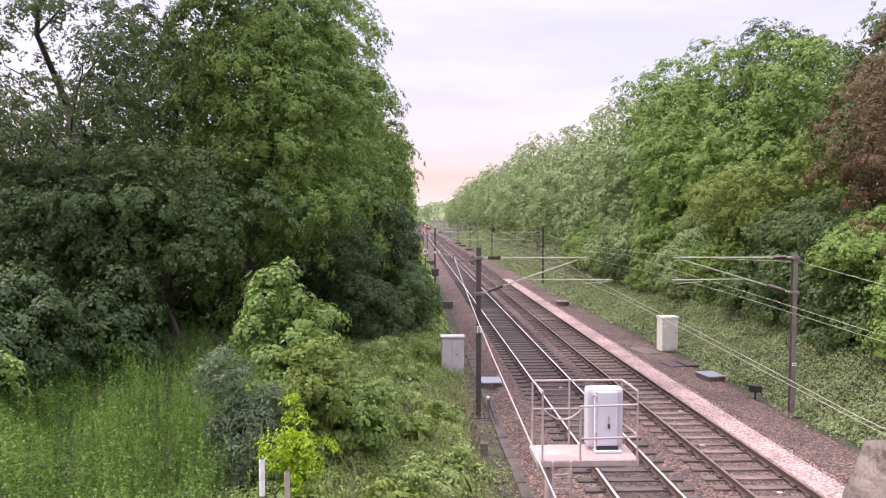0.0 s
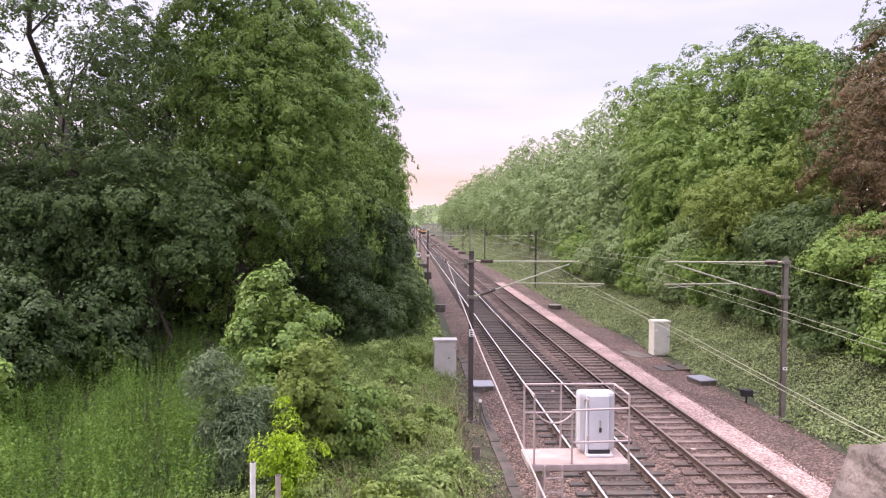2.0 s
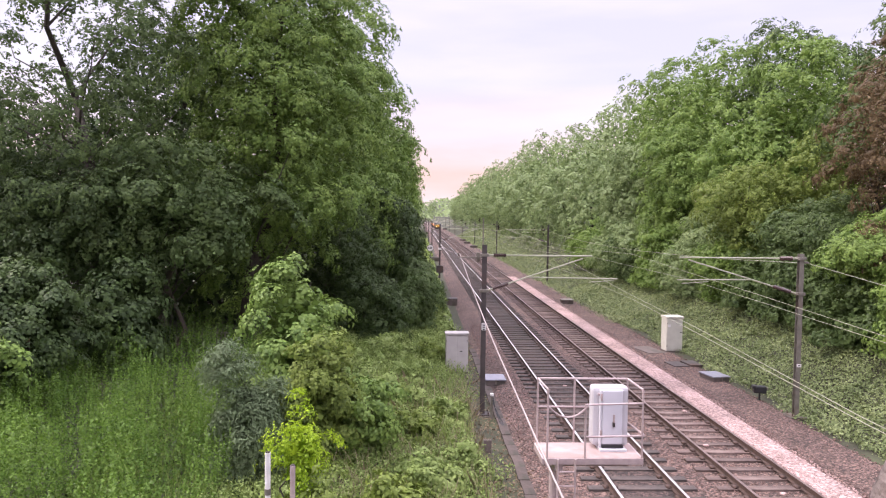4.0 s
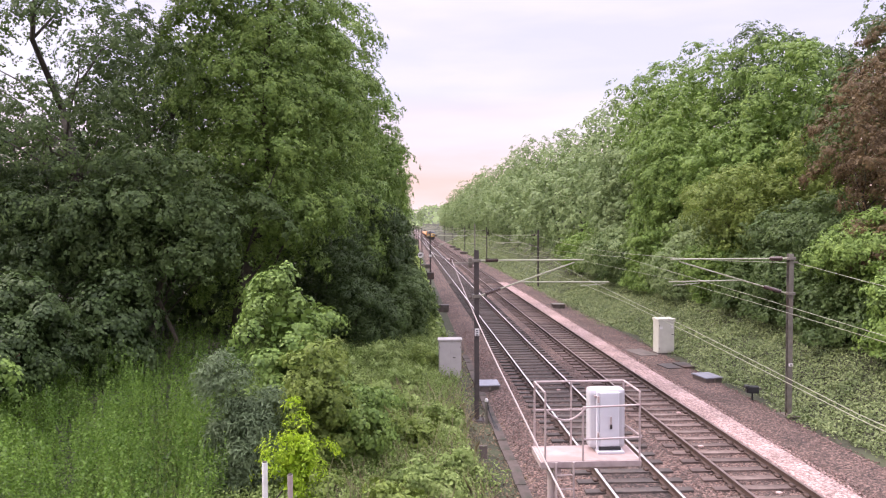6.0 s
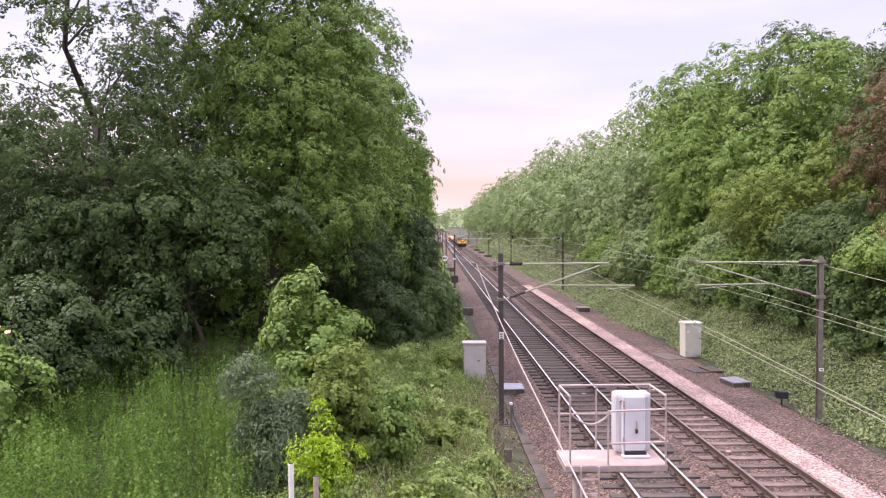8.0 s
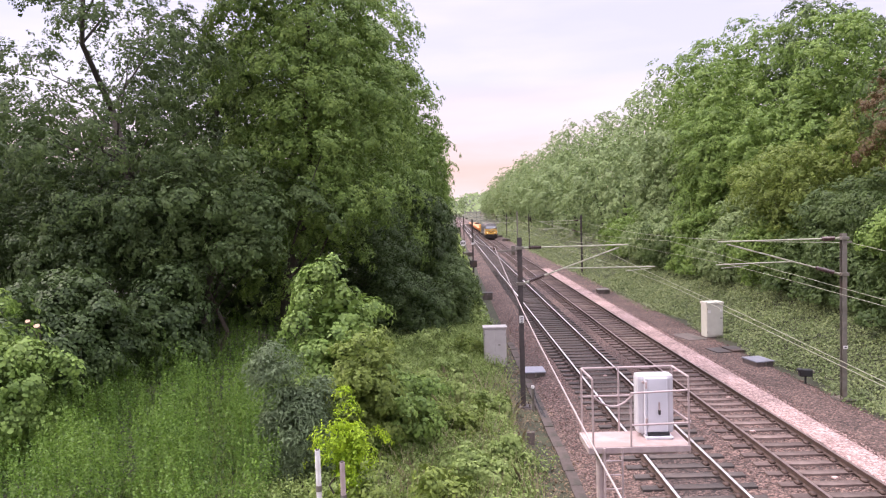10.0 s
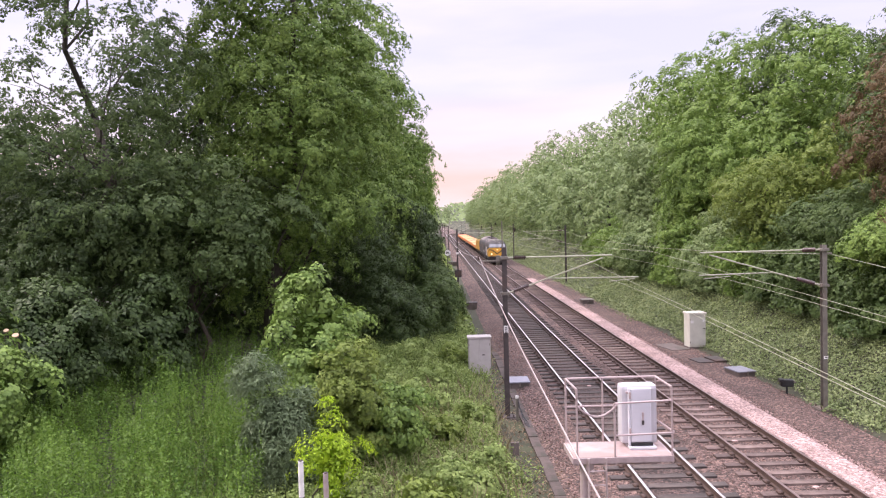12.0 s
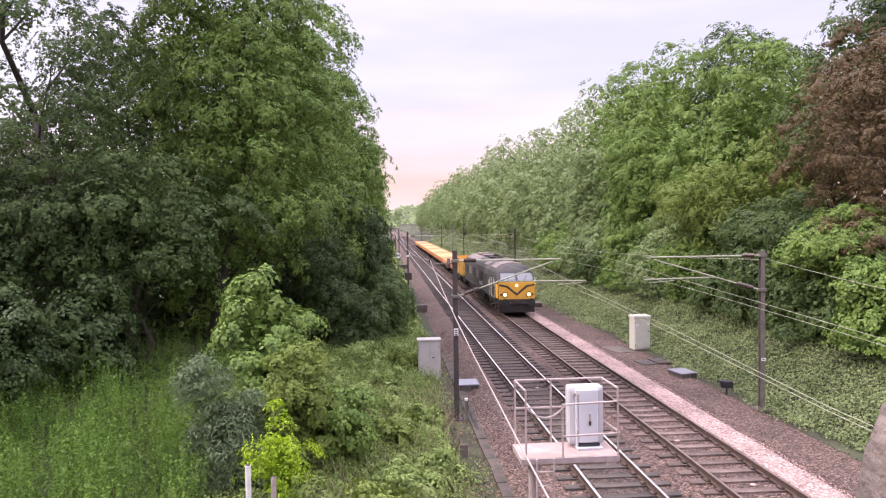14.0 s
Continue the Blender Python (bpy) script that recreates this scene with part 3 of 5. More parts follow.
make_wire("catenary_wire", near_end(8.78, [(-4, 3.60), (5, 3.76), (13.2, 4.08), (18, 4.3)]) + hung(8.75, 8.6, 4.52, 0)[:1] + hung(8.75, 8.6, 4.97, 0.45)[1:], 0.006, M_WIRE, "thin pale catenary wire over the track")
make_wire("return_conductor", near_end(1.25, [(-4, 3.5), (3, 3.6), (7.26, 3.77), (9.6, 3.90), (11.5, 4.0), (14.1, 4.18), (17.8, 4.48)]) + hung(1.25, 1.15, 5.03, 0.55), 0.0105, M_WIRE_PINK, "pale aluminium return wire hung beside the masts")
make_wire("return_conductor", near_end(12.92, [(-4, 3.3), (8, 3.75), (14, 4.08), (19.5, 4.48)]) + hung(12.92, 13.0, 4.82, 0.5), 0.009, M_WIRE, "pale return wire hung beside the masts")


# ======== trackside equipment ========
def cabinet(x, y, z, w, d, h, material, label, rz=0, double=True, lid=0.05):
    e = thing("equipment_cabinet", x, y, z, label, "cabinet", "trackside cabinets", rz)
    part("plinth", boxmesh(-w / 2 - 0.04, w / 2 + 0.04, -d / 2 - 0.04, d / 2 + 0.04, -0.3, 0.06, bevel=0.01), M_CONC, e)
    part("body", boxmesh(-w / 2, w / 2, -d / 2, d / 2, 0.06, h - lid, bevel=0.012), material, e)
    part("lid", boxmesh(-w / 2 - 0.04, w / 2 + 0.04, -d / 2 - 0.05, d / 2 + 0.04, h - lid, h + 0.03, bevel=0.02), material, e)
    n = 2 if double else 1
    for i in range(n):
        a = -w / 2 + 0.03 + i * (w - 0.06) / n
        b = a + (w - 0.06) / n - 0.015
        door = part("door", boxmesh(a, b, -d / 2 - 0.022, -d / 2 - 0.002, 0.12, h - lid - 0.05, bevel=0.006), material, e)
        if i == n - 1:
            hx = a + 0.12 if double else b - 0.1
            part("handle", boxmesh(hx - 0.012, hx + 0.1, -d / 2 - 0.05, -d / 2 - 0.02, h * 0.55, h * 0.55 + 0.035, bevel=0.006), M_STEELDARK, door, "dark metal handle")
        for hz in (0.25, h - 0.35):
            part("hinge", tubemesh((a if i == 0 else b, -d / 2 - 0.026, hz), (a if i == 0 else b, -d / 2 - 0.026, hz + 0.09), 0.014, 6), M_STEELGREY, door)
    return e


cabinet(1.56, 29.9, -0.38, 0.94, 0.55, 1.68, M_CABGREY, "grey steel double-door equipment cabinet standing in the grass")
c2 = cabinet(12.62, 34.9, -0.36, 0.84, 0.6, 1.74, M_CABCREAM, "cream-grey steel equipment cabinet at the foot of the ivy slope", 6, False, 0.08)
part("notice", boxmesh(-0.36, -0.22, -0.335, -0.327, 1.25, 1.38), M_PAPER, c2, "small pale notice")
part("notice", boxmesh(0.25, 0.34, -0.335, -0.327, 1.30, 1.42), M_PAPER, c2, "small pale notice")


def low_box(x, y, w, d, h, lidmat, label, rz=0, z=-0.40):
    e = thing("cable_joint_box", x, y, z, label, "joint box", "low trackside boxes", rz)
    part("body", boxmesh(-w / 2, w / 2, -d / 2, d / 2, -0.1, h - 0.05, bevel=0.015), M_CONC, e)
    part("lid", boxmesh(-w / 2 - 0.04, w / 2 + 0.04, -d / 2 - 0.04, d / 2 + 0.04, h - 0.05, h, bevel=0.012), lidmat, e)
    part("hasp", boxmesh(-0.03, 0.03, -d / 2 - 0.065, -d / 2 - 0.042, h - 0.18, h - 0.02), M_STEELGREY, e)
    return e


low_box(2.95, 27.6, 0.72, 0.95, 0.34, M_LID, "low concrete joint box with a pale steel lid")
low_box(12.2, 28.7, 0.72, 1.0, 0.26, M_LID, "low concrete joint box with a pale steel lid", 10)
low_box(11.3, 54.0, 0.85, 0.9, 0.38, M_STEELGREY, "low concrete box at the slope foot")
low_box(2.4, 52.6, 0.72, 0.7, 0.55, M_STEELDARK, "dark steel box on the ballast")
low_box(2.2, 104.0, 1.5, 1.0, 0.6, M_STEELDARK, "dark steel box on the ballast")
for yy in (150, 172, 190):
    low_box(11.4, yy, 1.6, 1.0, 0.5, M_STEELDARK, "dark steel box beside the track")


def cover_slabs():
    e = thing("inspection_cover", 12.05, 31.6, -0.36, "two dark slabs over an open cable pit", "inspection cover", rz=8)
    part("slab", boxmesh(-0.75, -0.05, -0.55, 0.5, -0.05, 0.05, bevel=0.01), M_STEELDARK, e)
    part("slab", boxmesh(-0.0, 0.62, -0.6, 0.45, -0.05, 0.09, bevel=0.01), M_STEELDARK, e)
    e = thing("concrete_slab", 11.5, 35.0, -0.37, "flat weathered concrete slab on the ballast", "slab", rz=12)
    part("slab", boxmesh(-0.5, 0.5, -0.9, 0.9, -0.05, 0.05, bevel=0.01), M_CONC, e)
    e = thing("marker_stone", 1.9, 19.4, -0.36, "leaning grey concrete marker slab in the grass", "marker")
    part("slab", boxmesh(-0.13, 0.1, -0.05, 0.05, -0.2, 0.40, bevel=0.02), M_CONC, e)


cover_slabs()


def ground_lamp():
    e = thing("ground_signal", 12.45, 25.3, -0.42, "small black lamp head on a short post", "ground signal", rz=-12)
    part("post", tubemesh((0, 0, -0.1), (0, 0, 0.34), 0.035), M_BLACK, e)
    part("head", boxmesh(-0.22, 0.22, -0.12, 0.14, 0.34, 0.60, bevel=0.04), M_BLACK, e)
    part("hood", boxmesh(-0.28, -0.14, -0.2, 0.1, 0.52, 0.63, bevel=0.02), M_BLACK, e)
    part("lug", boxmesh(0.19, 0.27, -0.1, 0.06, 0.5, 0.56, bevel=0.01), M_STEELGREY, e)


ground_lamp()


def speed_sign():
    e = thing("speed_sign", 1.15, 82.0, -0.2, "round white speed sign on a post by the track", "sign")
    part("post", tubemesh((0, 0, -0.2), (0, 0, 2.55), 0.05), M_STEELDARK, e)
    part("disc", tubemesh((0, -0.06, 2.75), (0, -0.09, 2.75), 0.34, 28), M_REDSIGN, e)
    part("rim", tubemesh((0, -0.058, 2.75), (0, -0.085, 2.75), 0.37, 28), M_INK, e, "dark rim of the sign")
    for x in (-0.15, 0.0, 0.15):
        part("mark", boxmesh(x - 0.05, x + 0.05, -0.098, -0.091, 2.62, 2.88), M_INK, e, "dark bar on the sign")


speed_sign()


# ======== signal platform with its white case ========
def platform():
    e = thing("signal_platform", 0.04, 0, 0, "pale galvanised railed platform on a post with a ladder", "platform")
    X0, X1, Y0, Y1, Z = 1.76, 3.22, 10.22, 10.95, 2.70
    part("deck", boxmesh(X0, X1, Y0, Y1, Z - 0.07, Z, bevel=0.008), M_DECK, e, "dusty pale deck plate")
    bm = boxmesh(X0 - 0.02, X1 + 0.02, Y0 - 0.025, Y0 - 0.003, Z - 0.09, Z - 0.005)
    box(bm, X0 - 0.025, X0 - 0.003, Y0, Y1, Z - 0.09, Z - 0.005)
    box(bm, X1 + 0.003, X1 + 0.025, Y0, Y1, Z - 0.09, Z - 0.005)
    part("toe_board", bm, M_GALV, e)
    r = 0.0155
    top = Z + 1.02
    for p in ((X0 + 0.02, Y1, top), (2.36, Y1, top), (X1 - 0.02, Y1, top), (X0 + 0.05, Y0, Z + 1.02), (2.37, Y0, Z + 0.80), (X1, Y0, top)):
        part("post", tubemesh((p[0], p[1], Z - 0.12), p, r), M_GALV, e)
    rails = [((X0 + 0.02, Y1, top), (X1 - 0.02, Y1, top)), ((X0 + 0.02, Y1, Z + 0.57), (2.36, Y1, Z + 0.57)), ((2.36, Y1, Z + 0.57), (X1 - 0.02, Y1, Z + 0.57)),
             ((X1 - 0.02, Y1, top), (X1, Y0, top)), ((X1 - 0.02, Y1, Z + 0.33), (X1 + 0.03, Y0, Z + 0.345)),
             ((X0 + 0.02, Y1, top), (X0 + 0.05, Y0, Z + 1.02)),
             ((2.37, Y0, Z + 0.795), (X1, Y0, Z + 0.82)), ((2.37, Y0, Z + 0.315), (X1 + 0.03, Y0, Z + 0.335))]
    for a, b in rails:
        part("rail", tubemesh(a, b, r), M_GALV, e)
    pts = [(X0 + 0.05 + 0.60 * f, Y0 - 0.01, Z + 0.78 - 0.70 * f * (1 - f) + 0.01 * f) for f in [i / 10 for i in range(11)]]
    part("chain", polytube(bmesh.new(), [(X0 + 0.05, Y0 - 0.01, Z + 0.97)] + pts + [(2.37, Y0 - 0.01, Z + 0.80)], 0.014), M_GALV, e)
    part("column", tubemesh((1.96, 10.5, -0.6), (1.96, 10.5, Z - 0.1), 0.062, 14), M_GALV, e)
    part("footing", boxmesh(1.7, 2.28, 10.2, 10.8, -0.7, -0.28, bevel=0.03), M_CONC, e)
    bm = bmesh.new()
    box(bm, 1.93, 2.05, 10.24, 10.9, Z - 0.2, Z - 0.1)
    box(bm, 1.8, 3.1, 10.45, 10.55, Z - 0.2, Z - 0.1)
    part("bracket", bm, M_GALV, e)
    lad = part("ladder", tubemesh((1.96, 10.16, -0.4), (1.96, 10.16, Z), 0.016, 6), M_GALV, e)
    part("stile", tubemesh((2.22, 10.16, -0.4), (2.22, 10.16, Z), 0.016, 6), M_GALV, lad)
    for i in range(14):
        part("rung", tubemesh((1.96, 10.16, -0.22 + i * 0.21), (2.22, 10.16, -0.22 + i * 0.21), 0.012, 6), M_GALV, lad)
    c = thing("signal_case", 0.045, 0, Z, "white enamelled equipment case with a handled door", "cabinet")
    part("body", boxmesh(2.568, 3.128, 10.62, 10.9, 0.05, 0.96, bevel=0.06), M_WHITE_BODY, c)
    d = part("door", boxmesh(2.70, 3.015, 10.555, 10.62, 0.09, 0.93, bevel=0.022), M_WHITE, c)
    part("handle", boxmesh(2.865, 2.89, 10.53, 10.553, 0.42, 0.56, bevel=0.006), M_GALV, d, "metal lever handle")
    part("lock", boxmesh(2.86, 2.895, 10.525, 10.551, 0.37, 0.44, bevel=0.006), M_STEELDARK, d, "dark lock")
    part("door_frame", boxmesh(2.665, 2.697, 10.56, 10.62, 0.05, 0.93, bevel=0.01), M_WHITE, c)
    part("vent", boxmesh(2.70, 3.03, 10.54, 10.61, 0.042, 0.085), M_BLACK, c, "dark louvre gap under the door")
    part("foot", boxmesh(2.66, 3.07, 10.48, 10.88, 0.002, 0.04, bevel=0.008), M_WHITE, c)
    for z in (0.22, 0.78):
        part("hinge", tubemesh((2.68, 10.53, z), (2.68, 10.53, z + 0.1), 0.017, 8), M_GALV, c)
    part("eye_bolt", tubemesh((2.65, 10.61, 0.86), (2.65, 10.57, 0.86), 0.02, 8), M_GALV, c)


platform()


# ======== fence posts at the bridge end, parapet stone ========
def fence_post(x, y, z0, top, r, label, cap):
    e = thing("fence_post", x, y, z0, label, "post", "cut fence posts")
    h = top - z0
    bm = tubemesh((0, 0, -0.3), (0, 0, h), r, 12)
    part("tube", bm, M_PAPER if cap else M_GALV, e)
    part("core", tubemesh((0, 0, h - 0.02), (0, 0, h + 0.012), r * 0.8, 12), M_BARK, e, "brown rotten wood core")
    part("strap", tubemesh((0, 0, h * 0.72), (0, 0, h * 0.76), r * 1.15, 12), M_STEELGREY, e)


fence_post(-2.30, 10.5, 0.4, 2.68, 0.042, "broken white fence post among the leaves", True)
fence_post(-1.92, 10.45, 0.4, 2.50, 0.040, "grey fence post with a brown top among the leaves", False)


def parapet():
    """The bridge on which the camera stands: deck and a rough stone coping at its edge."""
    bm = boxmesh(0.478, 1.9, 0.50, 0.83, 5.3, 6.01, bevel=0.09)
    bmesh.ops.subdivide_edges(bm, edges=bm.edges[:], cuts=5, use_grid_fill=True)
    for v in bm.verts:
        v.co += Vector([noise.noise(v.co * 9 + Vector((k * 7.1, 0, 0))) * 0.02 for k in range(3)])
    ob = link_mesh("parapet_coping", bm, M_PARAPET)
    tagged(smooth(ob), "rough brown sandstone parapet coping of the bridge", "parapet", kind="structure")
    tagged(link_mesh("wall_parapet", boxmesh(-40, 40, 0.50, 0.83, 3.9, 5.29, bevel=0.02), M_PARAPET), "sandstone parapet wall of the bridge", "parapet", kind="structure")
    bm = boxmesh(-40, 40, -9, 0.497, 3.9, 4.55)
    tagged(link_mesh("bridge_deck", bm, M_CONC), "concrete deck of the road bridge", "bridge", kind="structure")


parapet()


# ======== the train: a diesel locomotive and loaded wagons ========
def prism(bm, section, y0, y1, inset=0.0, cut=None):
    """Extrudes an (x, z) outline along y."""
    a = [bm.verts.new((x, y0, z)) for x, z in section]
    b = [bm.verts.new((x, y1, z)) for x, z in section]
    k = len(a)
    for i in range(k):
        bm.faces.new((a[i], b[i], b[(i + 1) % k], a[(i + 1) % k]))
    bm.faces.new(a)
    bm.faces.new(b[::-1])
    bmesh.ops.recalc_face_normals(bm, faces=bm.faces[:])
    return bm


def bogie(e, y, axles, span, r=0.5):
    b = part("bogie", boxmesh(-1.08, 1.08, y - span / 2 - 0.5, y + span / 2 + 0.5, 0.42, 0.95, bevel=0.05), M_UNDER, e)
    for i in range(axles):
        yy = y - span / 2 + i * span / (axles - 1)
        for s in (-1, 1):
            part("wheel", tubemesh((s * 0.68, yy, r), (s * 0.82, yy, r), r, 20), M_UNDER, b)
        part("axlebox", boxmesh(-1.2, 1.2, yy - 0.15, yy + 0.15, 0.35, 0.7, bevel=0.03), M_UNDER, b)


def plate(pts, depth):
    """A thin panel: a flat outline pushed out along depth."""
    bm = bmesh.new()
    bm.faces.new([bm.verts.new(p) for p in pts])
    r = bmesh.ops.extrude_face_region(bm, geom=bm.faces[:])
    bmesh.ops.translate(bm, verts=[v for v in r["geom"] if isinstance(v, bmesh.types.BMVert)], vec=depth)
    bmesh.ops.recalc_face_normals(bm, faces=bm.faces[:])
    return bm


def locomotive():
    """Front face at y = 0, facing -y; rails at z = 0."""
    e = thing("locomotive", 8.41, 0, 0, "dark grey diesel locomotive with a yellow front and lit headlamps", "locomotive", "freight train")
    L = 19.3
    side = [(-1.33, 1.15), (-1.35, 2.55), (-1.27, 2.86), (-1.08, 3.10), (-0.7, 3.32), (0, 3.42), (0.7, 3.32), (1.08, 3.10), (1.27, 2.86), (1.35, 2.55), (1.33, 1.15)]
    part("body", prism(bmesh.new(), side, 1.7, L - 0.6), M_LOCO, e)
    roof = [(-1.12, 3.10), (-0.72, 3.35), (0, 3.46), (0.72, 3.35), (1.12, 3.10)]
    for y0, y1, m in ((1.75, 4.6, M_LOCOROOF), (4.75, 7.6, M_LOCOROOF), (7.75, 10.6, M_LOCO), (10.75, 13.9, M_LOCOROOF), (14.05, L - 1.0, M_LOCOROOF)):
        part("roof_panel", prism(bmesh.new(), roof, y0, y1), m, e, "dusty roof panel")
    for y in (5.5, 9.2, 12.3, 15.5):
        part("roof_hatch", boxmesh(-0.5, 0.5, y - 0.8, y + 0.8, 3.42, 3.56, bevel=0.05), M_UNDER if y == 9.2 else M_LOCOROOF, e)
    part("exhaust", tubemesh((0.1, 9.2, 3.5), (0.1, 9.2, 3.68), 0.22, 14), M_UNDER, e, "sooty exhaust port")
    bm = bmesh.new()
    rings = []
    for y, sx, top in ((0.0, 0.925, 2.30), (0.10, 0.945, 2.36), (0.42, 0.955, 2.80), (0.62, 0.965, 3.02), (0.95, 0.985, 3.24), (1.32, 1.0, 3.37), (1.72, 1.0, 3.42)):
        ring = []
        for x, z in side:
            zz = 1.15 + (z - 1.15) * (top - 1.15) / (3.42 - 1.15)
            ring.append(bm.verts.new((x * sx, y, zz)))
        rings.append(ring)
    k = len(side)
    for u, v in zip(rings, rings[1:]):
        for i in range(k):
            bm.faces.new((u[i], v[i], v[(i + 1) % k], u[(i + 1) % k]))
    bm.faces.new(rings[0])
    bmesh.ops.recalc_face_normals(bm, faces=bm.faces[:])
    smooth(part("cab", bm, M_LOCO, e))
    part("nose_panel", boxmesh(-1.22, 1.22, -0.05, 0.02, 1.10, 2.24, bevel=0.03), M_YELLOW, e, "warning yellow nose panel")
    bm = bmesh.new()
    for s in (-1, 1):
        vs = [bm.verts.new(p) for p in ((0, -0.056, 1.50), (s * 0.62, -0.056, 2.02), (s * 1.18, -0.056, 2.12), (s * 1.18, -0.056, 2.00), (s * 0.70, -0.056, 1.90), (0, -0.056, 1.34))]
        bm.faces.new(vs if s > 0 else vs[::-1])
    r = bmesh.ops.extrude_face_region(bm, geom=bm.faces[:])
    bmesh.ops.translate(bm, verts=[v for v in r["geom"] if isinstance(v, bmesh.types.BMVert)], vec=(0, -0.006, 0))
    part("chevron", bm, M_LOCO, e, "black chevron across the nose")
    part("window_surround", plate(((-1.2, 0.02, 2.27), (1.2, 0.02, 2.27), (1.14, 0.40, 2.86), (-1.14, 0.40, 2.86)), (0, -0.03, 0.018)), M_BLACK, e, "black surround of the cab windows")
    for s in (-1, 1):
        part("windscreen", plate(((s * 0.06, 0.035, 2.33), (s * 1.1, 0.035, 2.33), (s * 1.05, 0.32, 2.79), (s * 0.06, 0.32, 2.79)), (0, -0.05, 0.03)), M_GLASS, e, "cab window reflecting the pale sky")
        part("wiper", tubemesh((s * 0.5, -0.04, 2.34), (s * 0.72, 0.19, 2.68), 0.012, 5), M_BLACK, e)
        lamp = part("lamp_bezel", tubemesh((s * 0.80, -0.04, 1.42), (s * 0.80, -0.07, 1.42), 0.19, 16), M_UNDER, e)
        part("headlamp", tubemesh((s * 0.80, -0.05, 1.42), (s * 0.80, -0.09, 1.42), 0.13, 16), M_LAMP, lamp, "lit warm headlamp")
        part("tail_lamp", tubemesh((s * 1.05, -0.05, 1.42), (s * 1.05, -0.08, 1.42), 0.07, 12), M_UNDER, e)
        part("buffer", tubemesh((s * 0.87, 0.0, 0.95), (s * 0.87, -0.5, 0.95), 0.11, 12), M_UNDER, e)
        part("buffer_head", tubemesh((s * 0.87, -0.5, 0.95), (s * 0.87, -0.56, 0.95), 0.25, 16), M_UNDER, e)
        part("nose_side", plate(((s * 1.262, 0.03, 1.17), (s * 1.302, 0.62, 1.17), (s * 1.31, 0.62, 2.1), (s * 1.262, 0.03, 2.1)), (s * 0.025, 0, 0)), M_YELLOW, e, "yellow paint wrapping round the nose")
        part("cab_window", boxmesh(s * 1.335 - 0.02, s * 1.335 + 0.02, 0.95, 1.55, 2.05, 2.55, bevel=0.01), M_GLASS, e)
        part("cab_door", boxmesh(s * 1.345 - 0.02, s * 1.345 + 0.02, 1.9, 2.55, 1.2, 2.6, bevel=0.01), M_LOCO, e)
        for y in (0.72, 1.82, 2.63):
            part("handrail", tubemesh((s * 1.40, y, 1.15), (s * 1.40, y, 2.45), 0.022, 6), M_PAPER, e, "pale painted handrail")
        for i in range(6):
            part("side_grille", boxmesh(s * 1.35 - 0.02, s * 1.35 + 0.025, 4.4 + i * 2.3, 5.9 + i * 2.3, 1.85, 2.5, bevel=0.01), M_UNDER if i % 2 else M_LOCOROOF, e)
        for y0, y1, z0, z1 in ((2.9, 3.9, 1.75, 2.15), (7.0, 8.6, 1.45, 1.7)):
            part("side_marking", boxmesh(s * 1.348 - 0.012, s * 1.348 + 0.012, y0, y1, z0, z1), M_CABGREY, e, "pale grey panel on the side")
        part("sole_bar", boxmesh(s * 1.36 - 0.03, s * 1.36 + 0.03, 0.3, L - 0.5, 1.05, 1.2), M_UNDER, e)
        part("step", boxmesh(s * 1.25 - 0.12, s * 1.25 + 0.12, 1.95, 2.5, 0.55, 0.6), M_UNDER, e)
    part("top_lamp", tubemesh((0, -0.05, 2.02), (0, -0.08, 2.02), 0.10, 14), M_LAMP, e, "lit warm top lamp")
    part("buffer_beam", boxmesh(-1.25, 1.25, -0.04, 0.5, 0.72, 1.09, bevel=0.03), M_UNDER, e)
    part("snowplough", boxmesh(-1.2, 1.2, 0.0, 0.15, 0.22, 0.72, bevel=0.03), M_UNDER, e)
    part("coupling", boxmesh(-0.1, 0.1, -0.4, 0, 0.85, 1.05, bevel=0.03), M_UNDER, e)
    for x in (-0.45, 0.35, 0.5):
        part("brake_hose", polytube(bmesh.new(), [(x, -0.05, 0.95), (x, -0.22, 0.8), (x, -0.2, 0.55), (x + 0.05, -0.08, 0.45)], 0.025), M_BLACK, e)
    part("fuel_tank", boxmesh(-1.15, 1.15, 7.2, 12.0, 0.35, 1.12, bevel=0.08), M_UNDER, e)
    bogie(e, 3.6, 3, 4.1, 0.55)
    bogie(e, 15.6, 3, 4.1, 0.55)
    return e


